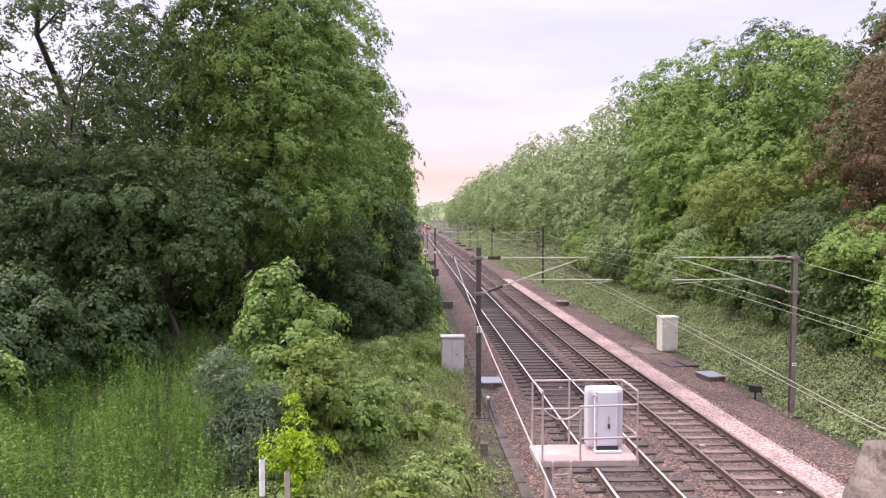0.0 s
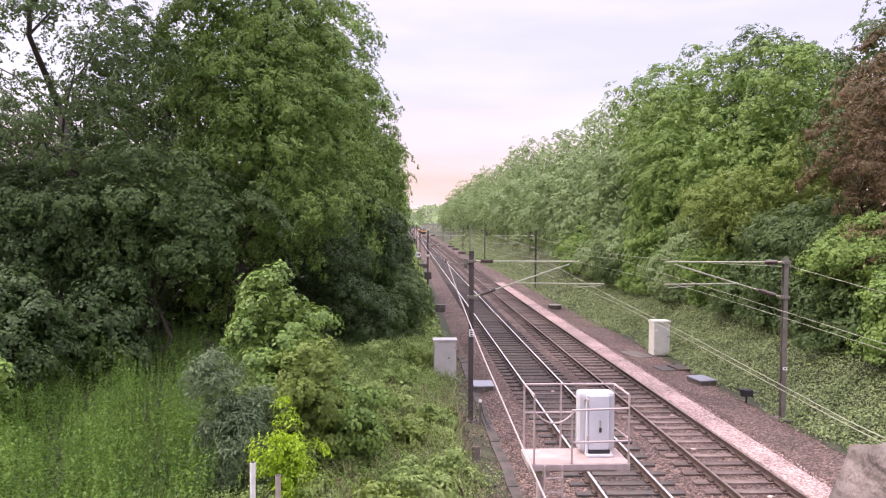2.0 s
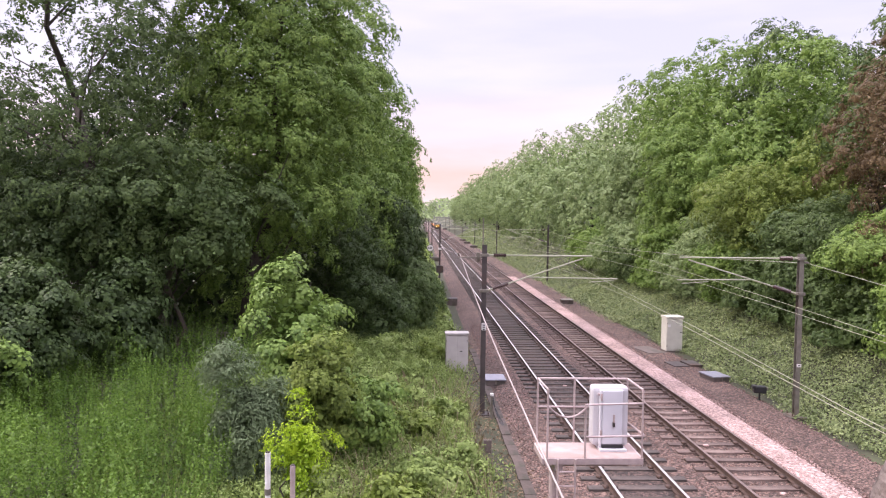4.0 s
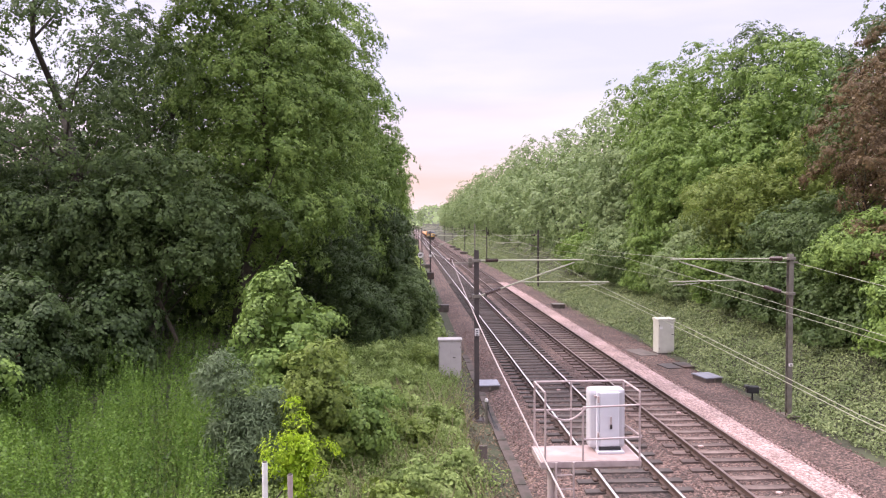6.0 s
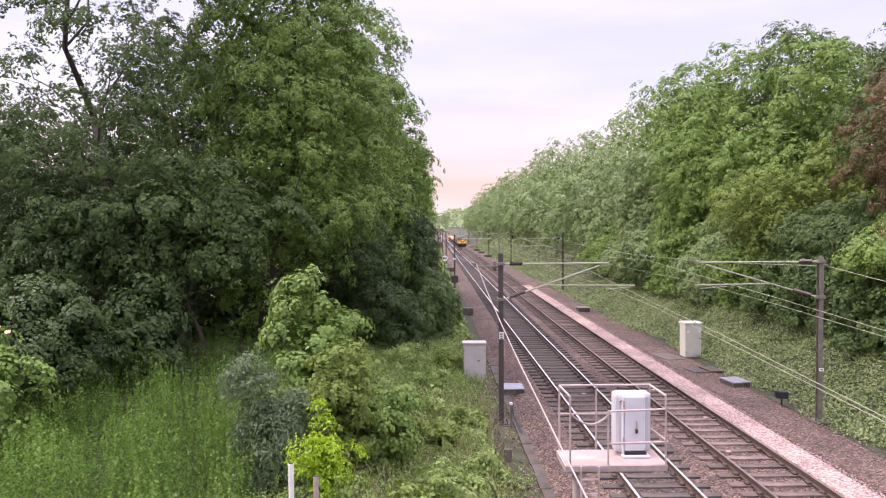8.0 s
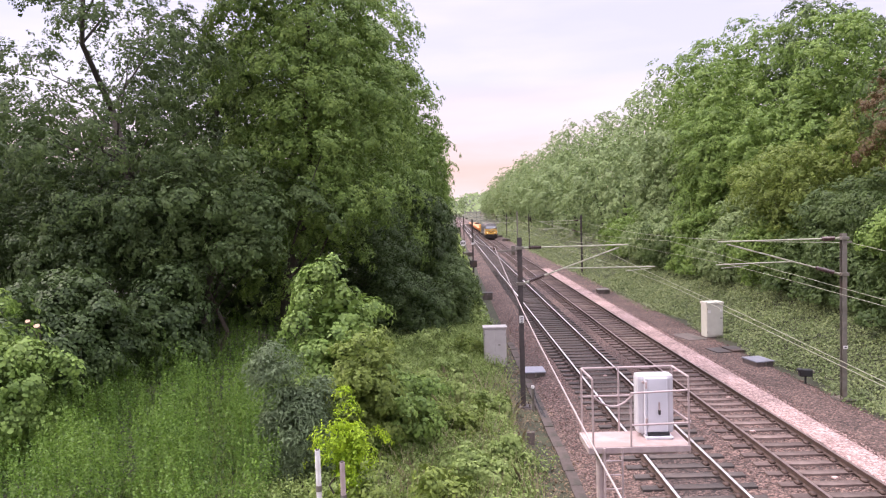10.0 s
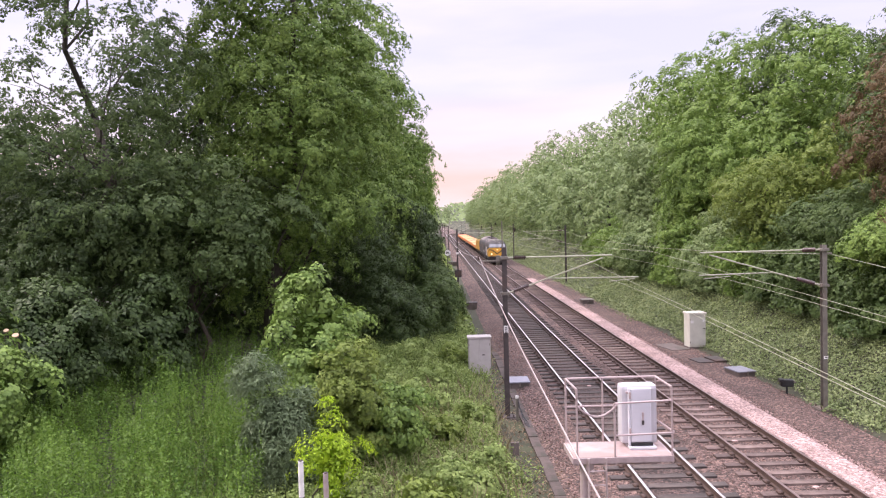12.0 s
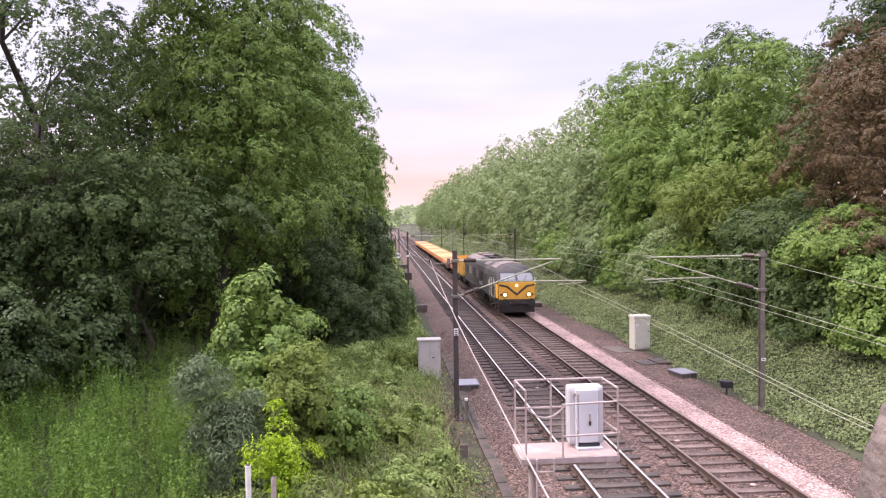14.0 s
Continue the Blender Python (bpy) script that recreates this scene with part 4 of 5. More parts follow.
def wagon(length, height, material, floor, label):
    e = thing("wagon", 8.41, 0, 0, label, "wagon", "freight train")
    part("underframe", boxmesh(-1.2, 1.2, 0.3, length - 0.3, 0.95, 1.2, bevel=0.02), M_UNDER, e)
    part("floor", boxmesh(-1.22, 1.22, 0.35, length - 0.35, 1.2, 1.2 + floor * (height - 1.2), bevel=0.02), M_ORANGE, e)
    for s in (-1, 1):
        part("side", boxmesh(s * 1.3 - 0.05, s * 1.3 + 0.05, 0.25, length - 0.25, 1.2, height, bevel=0.015), material, e)
        n = int(length / 1.3)
        for i in range(n):
            y = 0.5 + i * (length - 1) / (n - 1)
            part("rib", boxmesh(s * 1.375 - 0.025, s * 1.375 + 0.025, y - 0.06, y + 0.06, 1.1, height - 0.03), material, e)
    for y in (0.25, length - 0.33):
        part("end", boxmesh(-1.25, 1.25, y, y + 0.08, 1.2, height, bevel=0.015), material, e)
    for s in (-1, 1):
        for y, d in ((0.3, -1), (length - 0.3, 1)):
            part("buffer", tubemesh((s * 0.87, y, 1.05), (s * 0.87, y + d * 0.5, 1.05), 0.2, 12), M_UNDER, e)
    bogie(e, 2.0, 2, 1.8, 0.45)
    bogie(e, length - 2.0, 2, 1.8, 0.45)
    return e


LOCO = locomotive()
w0 = wagon(9.0, 2.75, M_WAGYEL, 0.5, "short ochre-yellow ribbed open wagon behind the locomotive")
w1 = wagon(16.5, 1.66, M_ORANGE, 0.92, "long orange wagon with a flat orange load")
TRAIN_GAP = [(w0, 19.9), (w1, 29.6)]
for k in range(1, 6):
    TRAIN_GAP.append((copy_thing(w1, pose(8.41, 0, 0)), 29.6 + 17.1 * k))


TRAIN_ROWS = [(0.0, 447.0), (3.5, 345.0), (6.0, 271.0), (7.5, 226.0), (8.0, 211.0), (10.5, 138.5), (11.0, 125.0), (11.5, 112.0), (12.0, 99.3), (12.5, 86.0), (13.0, 72.2), (13.5, 58.8), (14.0, 46.3)]


# ======== plants ========
def leaf_cloud(rng, centres, normals, per, spread, size, up=0.35, aspect=0.62, flat=0.30, jitter=0.7):
    """Leaves in flat drooping sprays: each clump a shallow plate that faces up and outwards."""
    n = len(centres)
    tilt = normals * 0.6 + rng.normal(size=normals.shape) * 0.18
    tilt[:, 2] += up
    tilt /= np.linalg.norm(tilt, axis=1, keepdims=True)
    C = np.repeat(centres, per, 0)
    Nn = np.repeat(tilt, per, 0)
    out = np.repeat(normals, per, 0)
    sp = np.repeat(np.broadcast_to(np.asarray(spread, float), (n,)), per)
    m = n * per
    d = rng.normal(size=(m, 3))
    d /= np.linalg.norm(d, axis=1, keepdims=True)
    r = rng.random(m) ** 0.45
    off = d * (r * sp)[:, None]
    along = (off * Nn).sum(1, keepdims=True)
    off = off - Nn * along * (1 - flat)
    off += out * (r * sp * 0.25)[:, None]
    off[:, 2] -= (np.linalg.norm(off, axis=1) ** 2 / np.maximum(sp, 1e-3)) * 0.30
    P = C + off
    nrm = Nn + off / sp[:, None] * 0.35 + rng.normal(size=(m, 3)) * jitter * 0.5
    nrm /= np.linalg.norm(nrm, axis=1, keepdims=True)
    t = rng.normal(size=(m, 3)) + off / sp[:, None] * 0.8
    t[:, 2] -= 0.3
    t -= nrm * (t * nrm).sum(1, keepdims=True)
    t /= np.linalg.norm(t, axis=1, keepdims=True)
    b = np.cross(nrm, t)
    l = size * rng.uniform(0.6, 1.3, m)[:, None]
    w = l * aspect * rng.uniform(0.85, 1.35, m)[:, None]
    V = np.stack([P - t * l * 0.5, P + b * w * 0.5 + nrm * l * 0.08, P + t * l * 0.55 - nrm * l * 0.1, P - b * w * 0.5 + nrm * l * 0.08], 1).reshape(-1, 3)
    F = np.arange(4 * m).reshape(m, 4)
    return V, F


def crown_points(rng, radii, n, inner, lumps, low, gap):
    """Places of the leaf mounds: on a lumpy ellipsoid, kept apart so that dark gaps stay between them."""
    ph = rng.uniform(0, 6.28, 6)
    P, D = [], []
    for _ in range(n * 14):
        d = rng.normal(size=3)
        d /= np.linalg.norm(d)
        if d[2] < low:
            continue
        f = 1 + lumps * (math.sin(3.1 * d[0] + ph[0]) * math.sin(4.3 * d[2] + ph[1]) + 0.6 * math.sin(5.3 * d[1] + ph[2] + 2 * d[2]) * math.sin(6.1 * d[2] + ph[3]))
        q = d * f * (1 - (1 - inner) * 0.45 * rng.random() ** 2) * np.asarray(radii)
        if P and np.min(np.sum((np.asarray(P) - q) ** 2, 1)) < (gap * rng.uniform(0.75, 1.25)) ** 2:
            continue
        P.append(q)
        v = d / np.asarray(radii)
        D.append(v / np.linalg.norm(v))
        if len(P) >= n:
            break
    return np.asarray(P), np.asarray(D)


def sprays(rng, C, nr, per, R, size, up, aspect, jitter, thin, fan, tri):
    """Each bough is a drooping shelf of leafy fans; leaves of one fan lie nearly in one plane, their tips outwards and down."""
    n = len(C)
    ax = nr * 0.7
    ax[:, 2] += up
    ax /= np.linalg.norm(ax, axis=1, keepdims=True)
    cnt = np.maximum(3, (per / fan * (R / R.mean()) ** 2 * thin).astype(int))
    i = np.repeat(np.arange(n), cnt)
    m = len(i)
    A = ax[i]
    d = rng.normal(size=(m, 3))
    d /= np.linalg.norm(d, axis=1, keepdims=True)
    dot = (d * A).sum(1, keepdims=True)
    d = np.where(dot < -0.15, d - 2 * dot * A, d)
    ph = rng.uniform(0, 6.28, (n, 3))[i]
    k = 1 + 0.2 * np.sin(5 * d[:, 0] + ph[:, 0]) + 0.2 * np.sin(6 * d[:, 1] + ph[:, 1]) + 0.12 * np.sin(7 * d[:, 2] + ph[:, 2])
    off = d * (R[i] * k * (1 - 0.7 * rng.random(m) ** 1.7))[:, None]
    off -= A * (off * A).sum(1, keepdims=True) * 0.38
    off[:, 2] -= 0.07 * np.sum(off[:, :2] ** 2, 1) / R[i]
    S = C[i] + off
    sn = d * 0.75 + A * 0.4 + rng.normal(size=(m, 3)) * 0.22 * jitter
    sn /= np.linalg.norm(sn, axis=1, keepdims=True)
    # leaves of a fan
    j = np.repeat(np.arange(m), fan)
    q = len(j)
    N = sn[j]
    u = rng.normal(size=(q, 3)) + d[j] * 0.5
    u -= N * (u * N).sum(1, keepdims=True)
    u /= np.linalg.norm(u, axis=1, keepdims=True)
    rad = (rng.random(q) ** 0.6 * size * 1.7 * rng.uniform(0.75, 1.3, m)[j])[:, None]
    P = S[j] + u * rad + N * rng.normal(0, 0.16 * size, (q, 1))
    P[:, 2] -= (rad[:, 0] ** 2) / (size * 6)
    nrm = N + u * 0.3 * rad / size * 0.5 + rng.normal(size=(q, 3)) * 0.20 * jitter
    nrm /= np.linalg.norm(nrm, axis=1, keepdims=True)
    t = u + rng.normal(size=(q, 3)) * 0.35
    t[:, 2] -= 0.35
    t -= nrm * (t * nrm).sum(1, keepdims=True)
    t /= np.linalg.norm(t, axis=1, keepdims=True)
    b = np.cross(nrm, t)
    l = size * rng.uniform(0.65, 1.25, q)[:, None]
    w = l * aspect * rng.uniform(0.85, 1.2, q)[:, None]
    base, tip, left, right = P - t * l * 0.45, P + t * l * 0.55 - nrm * l * 0.12, P + b * w * 0.5 + nrm * l * 0.06, P - b * w * 0.5 + nrm * l * 0.06
    if tri:
        V = np.stack([left * 1.12 - right * 0.12 - t * l * 0.22, tip - t * l * 0.1, right * 1.12 - left * 0.12 - t * l * 0.22], 1).reshape(-1, 3)
        return V, np.arange(3 * q).reshape(q, 3)
    V = np.stack([base, left, tip, right], 1).reshape(-1, 3)
    return V, np.arange(4 * q).reshape(q, 4)


def limb(bm, rng, a, b, r0, r1, bends=3):
    a, b = Vector(a), Vector(b)
    pts = [a.lerp(b, i / (bends + 1)) + Vector(rng.normal(0, 0.055, 3)) * (b - a).length * (0 < i < bends + 1) for i in range(bends + 2)]
    for i in range(bends + 1):
        f, g = i / (bends + 1), (i + 1) / (bends + 1)
        tube(bm, pts[i], pts[i + 1], r0 + (r1 - r0) * f, 7, r0 + (r1 - r0) * g)
    return pts


def tree(name, x, y, cz, radii, leaf, label, category, seed, n=110, per=330, R=1.2, size=0.2, inner=0.5, off=(0, 0), trunk=0.22, limbs=8, low=-0.95, lumps=0.2, group="", up=0.75, jitter=0.75, aspect=0.8, fill=0.2, fan=14, core=0.86):
    """A tree or shrub: tapered trunk and limbs, boughs of leafy fans with gaps between, and inner leaves in their shade."""
    rng = np.random.default_rng(seed)
    g = float(gz(x, y))
    e = thing(name, x, y, g, label, category, group)
    c = np.array([off[0], off[1], cz - g])
    P, nr = crown_points(rng, radii, n, inner, lumps, low, R * 1.12)
    P = P + c
    P[:, 2] = np.maximum(P[:, 2], 0.15)
    bm = bmesh.new()
    topz = c[2] + radii[2] * 0.55
    pts = limb(bm, rng, (0, 0, -0.3), (c[0] * 0.9, c[1] * 0.9, topz), trunk, trunk * 0.2, 4)
    for i in rng.choice(len(P), min(limbs, len(P)), replace=False):
        q = Vector(P[i])
        want = max(q.z - 0.9 * math.hypot(q.x, q.y), 0.2 * topz)
        a = min(pts[1:], key=lambda p: abs(p.z - want))
        mid = a.lerp(q, 0.5) + Vector((0, 0, 0.08 * (q - a).length)) + Vector(rng.normal(0, 0.05, 3)) * (q - a).length
        limb(bm, rng, a, mid, trunk * 0.2, trunk * 0.11, 2)
        limb(bm, rng, mid, q, trunk * 0.11, trunk * 0.03, 2)
    part("trunk", bm, M_BARK, e)
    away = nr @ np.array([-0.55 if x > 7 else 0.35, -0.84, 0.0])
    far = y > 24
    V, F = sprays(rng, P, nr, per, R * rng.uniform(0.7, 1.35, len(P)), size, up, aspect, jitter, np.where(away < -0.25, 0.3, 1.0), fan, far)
    k = int(len(F) * fill)
    d = rng.normal(size=(k, 3))
    d *= (rng.random(k) ** 0.4 * core / np.linalg.norm(d, axis=1))[:, None]
    V2, F2 = leaf_cloud(rng, d * np.asarray(radii) + c, np.tile([0.0, 0.0, 1.0], (k, 1)), 1, 0.05, size * 2.4, 0.3, jitter=1.6)
    if far:
        V2 = V2.reshape(-1, 4, 3)[:, [1, 2, 3]].reshape(-1, 3)
        F2 = np.arange(len(V2)).reshape(-1, 3)
    V, F = np.concatenate([V, V2]), np.concatenate([F, F2 + len(V)])
    V[:, 2] = np.maximum(V[:, 2], -0.1)
    raw_mesh("crown", V, F, leaf, e)
    return e


T = "broadleaf tree with a dense green crown beside the line"
# bank of trees on the verge side
tree("maple_tree", -7.6, 30.5, 11.6, (3.7, 3.6, 10.0), M_LEAF, "large maple with bright green layered leaves", "tree", 101, 170, 960, 1.0, 0.111, 0.4, (1.3, 0), 0.3, 14, low=-0.84)
tree("broadleaf_tree", -13.8, 27.5, 13.0, (5.8, 4.5, 8.8), M_LEAF_MID, "tall airy tree with sky showing between its branches", "tree", 102, 260, 450, 0.86, 0.118, 0.05, (0, 0), 0.26, 22, fill=0.0)
# round the hollow the darker leaf colour stands in for deep shade
tree("broadleaf_tree", -13.6, 27.0, 5.9, (4.4, 3.2, 2.2), M_LEAF_DARK_SHADED, "spreading low dark boughs under the tall tree", "tree", 120, 80, 700, 0.95, 0.111, 0.4, (0, 0), 0.2, 10)
tree("broadleaf_tree", -11.6, 37.0, 10.6, (5.4, 4.4, 6.2), M_LEAF_DARK_SHADED, "dark leafy tree standing behind the maple", "tree", 103, 90, 435, 1.3, 0.167, 0.4, (0, 0), 0.3, 12)
tree("broadleaf_tree", -19.5, 36.0, 7.2, (5.2, 3.8, 4.4), M_LEAF_DARK_SHADED, "dark leafy tree standing at the back of the clearing", "tree", 115, 80, 334, 1.3, 0.189, 0.4, (0, 0), 0.3, 10)
tree("broadleaf_tree", -9.4, 26.6, 6.5, (3.9, 3.2, 2.1), M_LEAF_MID, "low hanging dark boughs over a shady hollow", "tree", 116, 60, 552, 0.85, 0.124, 0.4, (0, 0), 0.16, 14)
tree("broadleaf_tree", -6.2, 43.0, 11.2, (3.5, 4.2, 8.4), M_LEAF, T, "tree", 104, 120, 644, 1.3, 0.146, 0.45, (0.7, 0), 0.3, 8)
tree("broadleaf_tree", -5.0, 56.0, 9.2, (3.5, 4.4, 7.2), M_LEAF, T, "tree", 105, 110, 395, 1.35, 0.203, 0.45, (0.6, 0), 0.3, 6)
tree("broadleaf_tree", -3.6, 46.0, 4.6, (3.0, 4.2, 3.8), M_LEAF_DARK_SHADED, "dark dense low tree overhanging the verge", "tree", 106, 90, 495, 0.95, 0.138, 0.45, (0, 0), 0.2, 6)
tree("shrub", -0.5, 46.0, 1.6, (1.6, 4.6, 1.7), M_LEAF_MID, "dark green shrubs spilling towards the track", "shrub", 107, 90, 330, 0.65, 0.118, 0.5, (0, 0), 0.1, 6)
tree("shrub", -1.7, 60.0, 2.8, (1.8, 5.6, 3.0), M_LEAF_DARK_SHADED, "dark green shrubs spilling towards the track", "shrub", 108, 80, 330, 0.85, 0.164, 0.5, (0, 0), 0.1, 6)
tree("shrub", -11.1, 19.6, 3.0, (1.6, 1.9, 1.7), M_LEAF_DARK_SHADED, "leafy green shrub with sawn branch stumps", "shrub", 109, 80, 420, 0.55, 0.1, 0.45, (0, 0), 0.12, 10, up=1.4)
tree("shrub", -9.9, 23.4, 2.5, (1.2, 1.5, 2.0), M_LEAF_DARK_SHADED, "dark shrub at the edge of a shady hollow", "shrub", 110, 60, 283, 0.6, 0.130, 0.45, (0, 0), 0.12, 8)
tree("shrub", -10.9, 16.0, 2.2, (1.5, 1.6, 1.9), M_LEAF, "bright green shrub at the edge of the clearing", "shrub", 117, 60, 226, 0.5, 0.112, 0.45, (0, 0), 0.07, 8)
tree("shrub", -3.25, 18.8, 2.3, (1.15, 1.3, 2.4), M_LEAF, "young maple shoots in a leafy thicket", "shrub", 111, 64, 396, 0.46, 0.105, 0.3, (0, 0), 0.06, 10, lumps=0.45)
tree("shrub", -2.5, 16.8, 1.7, (0.8, 0.9, 1.5), M_LEAF_OLIVE, "yellowish green shrub in a leafy thicket", "shrub", 112, 70, 342, 0.36, 0.072, 0.3, (0, 0), 0.05, 10, lumps=0.45)
tree("shrub", -1.75, 17.8, 0.9, (0.9, 1.1, 1.1), M_LEAF, "small-leaved green shrub sloping to the verge", "shrub", 118, 60, 245, 0.42, 0.093, 0.3, (0, 0), 0.05, 10, lumps=0.4)
tree("butterfly_bush", -3.75, 15.4, 1.55, (0.72, 0.8, 1.5), M_LEAF_GREY, "grey-green narrow-leaved butterfly bush", "shrub", 113, 80, 330, 0.32, 0.125, 0.3, (0, 0), 0.05, 10, aspect=0.22, lumps=0.38, up=0.8, jitter=1.5, fan=9, fill=0.05, core=0.6)
tree("shrub", -2.05, 11.9, 2.2, (0.36, 0.36, 0.56), M_LEAF_LIME, "bright lime-green young shrub behind the posts", "shrub", 114, 36, 90, 0.19, 0.066, 0.1, (0, 0), 0.03, 10, aspect=0.42, lumps=0.6, jitter=1.2, fan=9)
tree("shrub", -1.9, 11.6, 1.1, (0.75, 0.6, 0.75), M_LEAF_OLIVE, "pale yellowish bindweed and leaves round the posts", "shrub", 119, 40, 103, 0.25, 0.062, 0.2, (0, 0), 0.03, 8, lumps=0.4)

# dense trees added at the back and the sides to block light into the hollow
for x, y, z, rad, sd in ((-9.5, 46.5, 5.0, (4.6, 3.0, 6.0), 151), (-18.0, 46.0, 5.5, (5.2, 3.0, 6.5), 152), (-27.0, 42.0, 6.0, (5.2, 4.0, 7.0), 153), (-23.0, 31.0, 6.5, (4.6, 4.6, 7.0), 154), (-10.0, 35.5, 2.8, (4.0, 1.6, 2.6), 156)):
    tree("broadleaf_tree", x, y, z, rad, M_LEAF_DARK_SHADED, "dark dense tree added to shade the hollow", "tree", sd, 80, 100, 1.3, 0.32, 0.4, (0, 0), 0.25, 4, fill=0.35)


tree("broadleaf_tree", -4.2, 36.8, 4.2, (1.9, 3.0, 3.4), M_LEAF_DARK_SHADED, "dark feathery tree at the edge of the hollow", "tree", 155, 100, 420, 0.7, 0.1, 0.4, (0, 0), 0.2, 6, aspect=0.45)
tree("shrub", -2.7, 35.0, 1.7, (1.7, 2.4, 1.9), M_LEAF_DARK_SHADED, "dark green shrubs spilling over the verge", "shrub", 157, 70, 495, 0.55, 0.082, 0.4, (0, 0), 0.1, 6, lumps=0.3)
tree("shrub", -0.6, 39.6, 1.2, (1.4, 2.8, 1.5), M_LEAF_MID, "green shrubs spilling over the verge", "shrub", 158, 70, 330, 0.5, 0.1, 0.4, (0, 0), 0.1, 6, lumps=0.3)


def bare_branches():
    rng = np.random.default_rng(61)
    e = thing("bare_branch", -9.0, 27.2, float(gz(-9.0, 27.2)), "tangle of bare dead twigs hanging over the hollow", "branch")
    for i in range(26):
        a = Vector((rng.normal(-0.3, 0.5), rng.normal(0, 0.3), 4.7 + rng.normal(0, 0.4)))
        b = a + Vector((rng.normal(0.1, 0.5), rng.normal(0, 0.3), -rng.uniform(0.6, 1.8)))
        bm = bmesh.new()
        limb(bm, rng, a, b, 0.022, 0.006, 2)
        part("twig", bm, M_TWIG, e)
    bm = bmesh.new()
    limb(bm, rng, (-0.6, 0, -0.2), (-0.2, 0, 5.4), 0.09, 0.05, 3)
    part("stem", bm, M_TWIG, e)
    for x, y, z0, z1, r in ((-10.9, 17.9, 2.4, 3.62, 0.075), (-11.25, 18.1, 2.3, 3.72, 0.06), (-10.0, 18.2, 2.0, 2.95, 0.05)):
        e = thing("sawn_branch", x, y, float(gz(x, y)), "sawn-off branch with a pale cut end", "branch", "sawn branches")
        g = float(gz(x, y))
        part("stem", tubemesh((-0.15, 0.4, 0), (0, 0, z1 - g), r * 1.15, 8, r), M_BARK, e)
        part("cut_end", tubemesh((0, 0, z1 - g), (0.005, -0.02, z1 - g + 0.03), r * 1.02, 10), M_CUT, e, "pale fresh cut wood")


bare_branches()

# slope side
tree("copper_beech", 19.8, 27.5, 9.9, (2.9, 3.0, 4.2), M_LEAF_COPPER, "copper beech with dark reddish-brown leaves", "tree", 121, 100, 645, 0.8, 0.087, 0.4, (0, 0), 0.25, 10)
tree("broadleaf_tree", 18.2, 37.5, 6.8, (3.0, 2.6, 2.0), M_LEAF_OLIVE, "spreading olive-green tree on the slope", "tree", 122, 70, 752, 0.9, 0.088, 0.4, (0, 0), 0.2, 10)
tree("shrub", 17.6, 26.0, 4.7, (1.8, 2.0, 1.6), M_LEAF, "maple shoots with large pale green leaves on the slope", "shrub", 123, 60, 679, 0.7, 0.105, 0.4, (0, 0), 0.1, 8)
tree("broadleaf_tree", 18.5, 49.0, 8.2, (2.8, 3.2, 4.9), M_LEAF, T, "tree", 124, 100, 686, 1.1, 0.127, 0.45, (0, 0), 0.25, 6)
tree("broadleaf_tree", 18.9, 61.0, 8.2, (2.8, 3.8, 5.0), M_LEAF_HAZED, T, "tree", 125, 100, 428, 1.2, 0.164, 0.45, (0, 0), 0.25, 6)
tree("broadleaf_tree", 22.5, 52.0, 12.6, (4.2, 4.6, 6.4), M_LEAF, T, "tree", 126, 100, 381, 1.3, 0.176, 0.45, (0, 0), 0.25, 6)
tree("broadleaf_tree", 23.5, 41.5, 11.3, (3.8, 3.8, 5.0), M_LEAF, T, "tree", 127, 90, 381, 1.25, 0.162, 0.45, (0, 0), 0.25, 6)
tree("broadleaf_tree", 24.0, 33.0, 11.9, (3.8, 3.8, 5.0), M_LEAF_MID, T, "tree", 128, 80, 327, 1.25, 0.175, 0.45, (0, 0), 0.25, 6)
tree("broadleaf_tree", 20.5, 43.0, 8.6, (3.0, 2.8, 4.0), M_LEAF, T, "tree", 129, 80, 495, 1.1, 0.144, 0.45, (0, 0), 0.22, 6)
tree("shrub", 18.3, 32.0, 5.2, (1.9, 3.4, 1.8), M_LEAF_MID, "green shrubs on the ivy slope", "shrub", 130, 70, 594, 0.8, 0.107, 0.45, (0, 0), 0.1, 6)
tree("shrub", 17.9, 42.5, 4.6, (1.6, 4.4, 1.9), M_LEAF_HAZED, "green shrubs on the ivy slope", "shrub", 131, 70, 462, 0.85, 0.125, 0.45, (0, 0), 0.1, 6)
tree("shrub", 17.2, 54.0, 4.2, (1.6, 5.0, 2.0), M_LEAF_HAZED, "green shrubs on the ivy slope", "shrub", 132, 70, 395, 0.9, 0.144, 0.45, (0, 0), 0.1, 6)

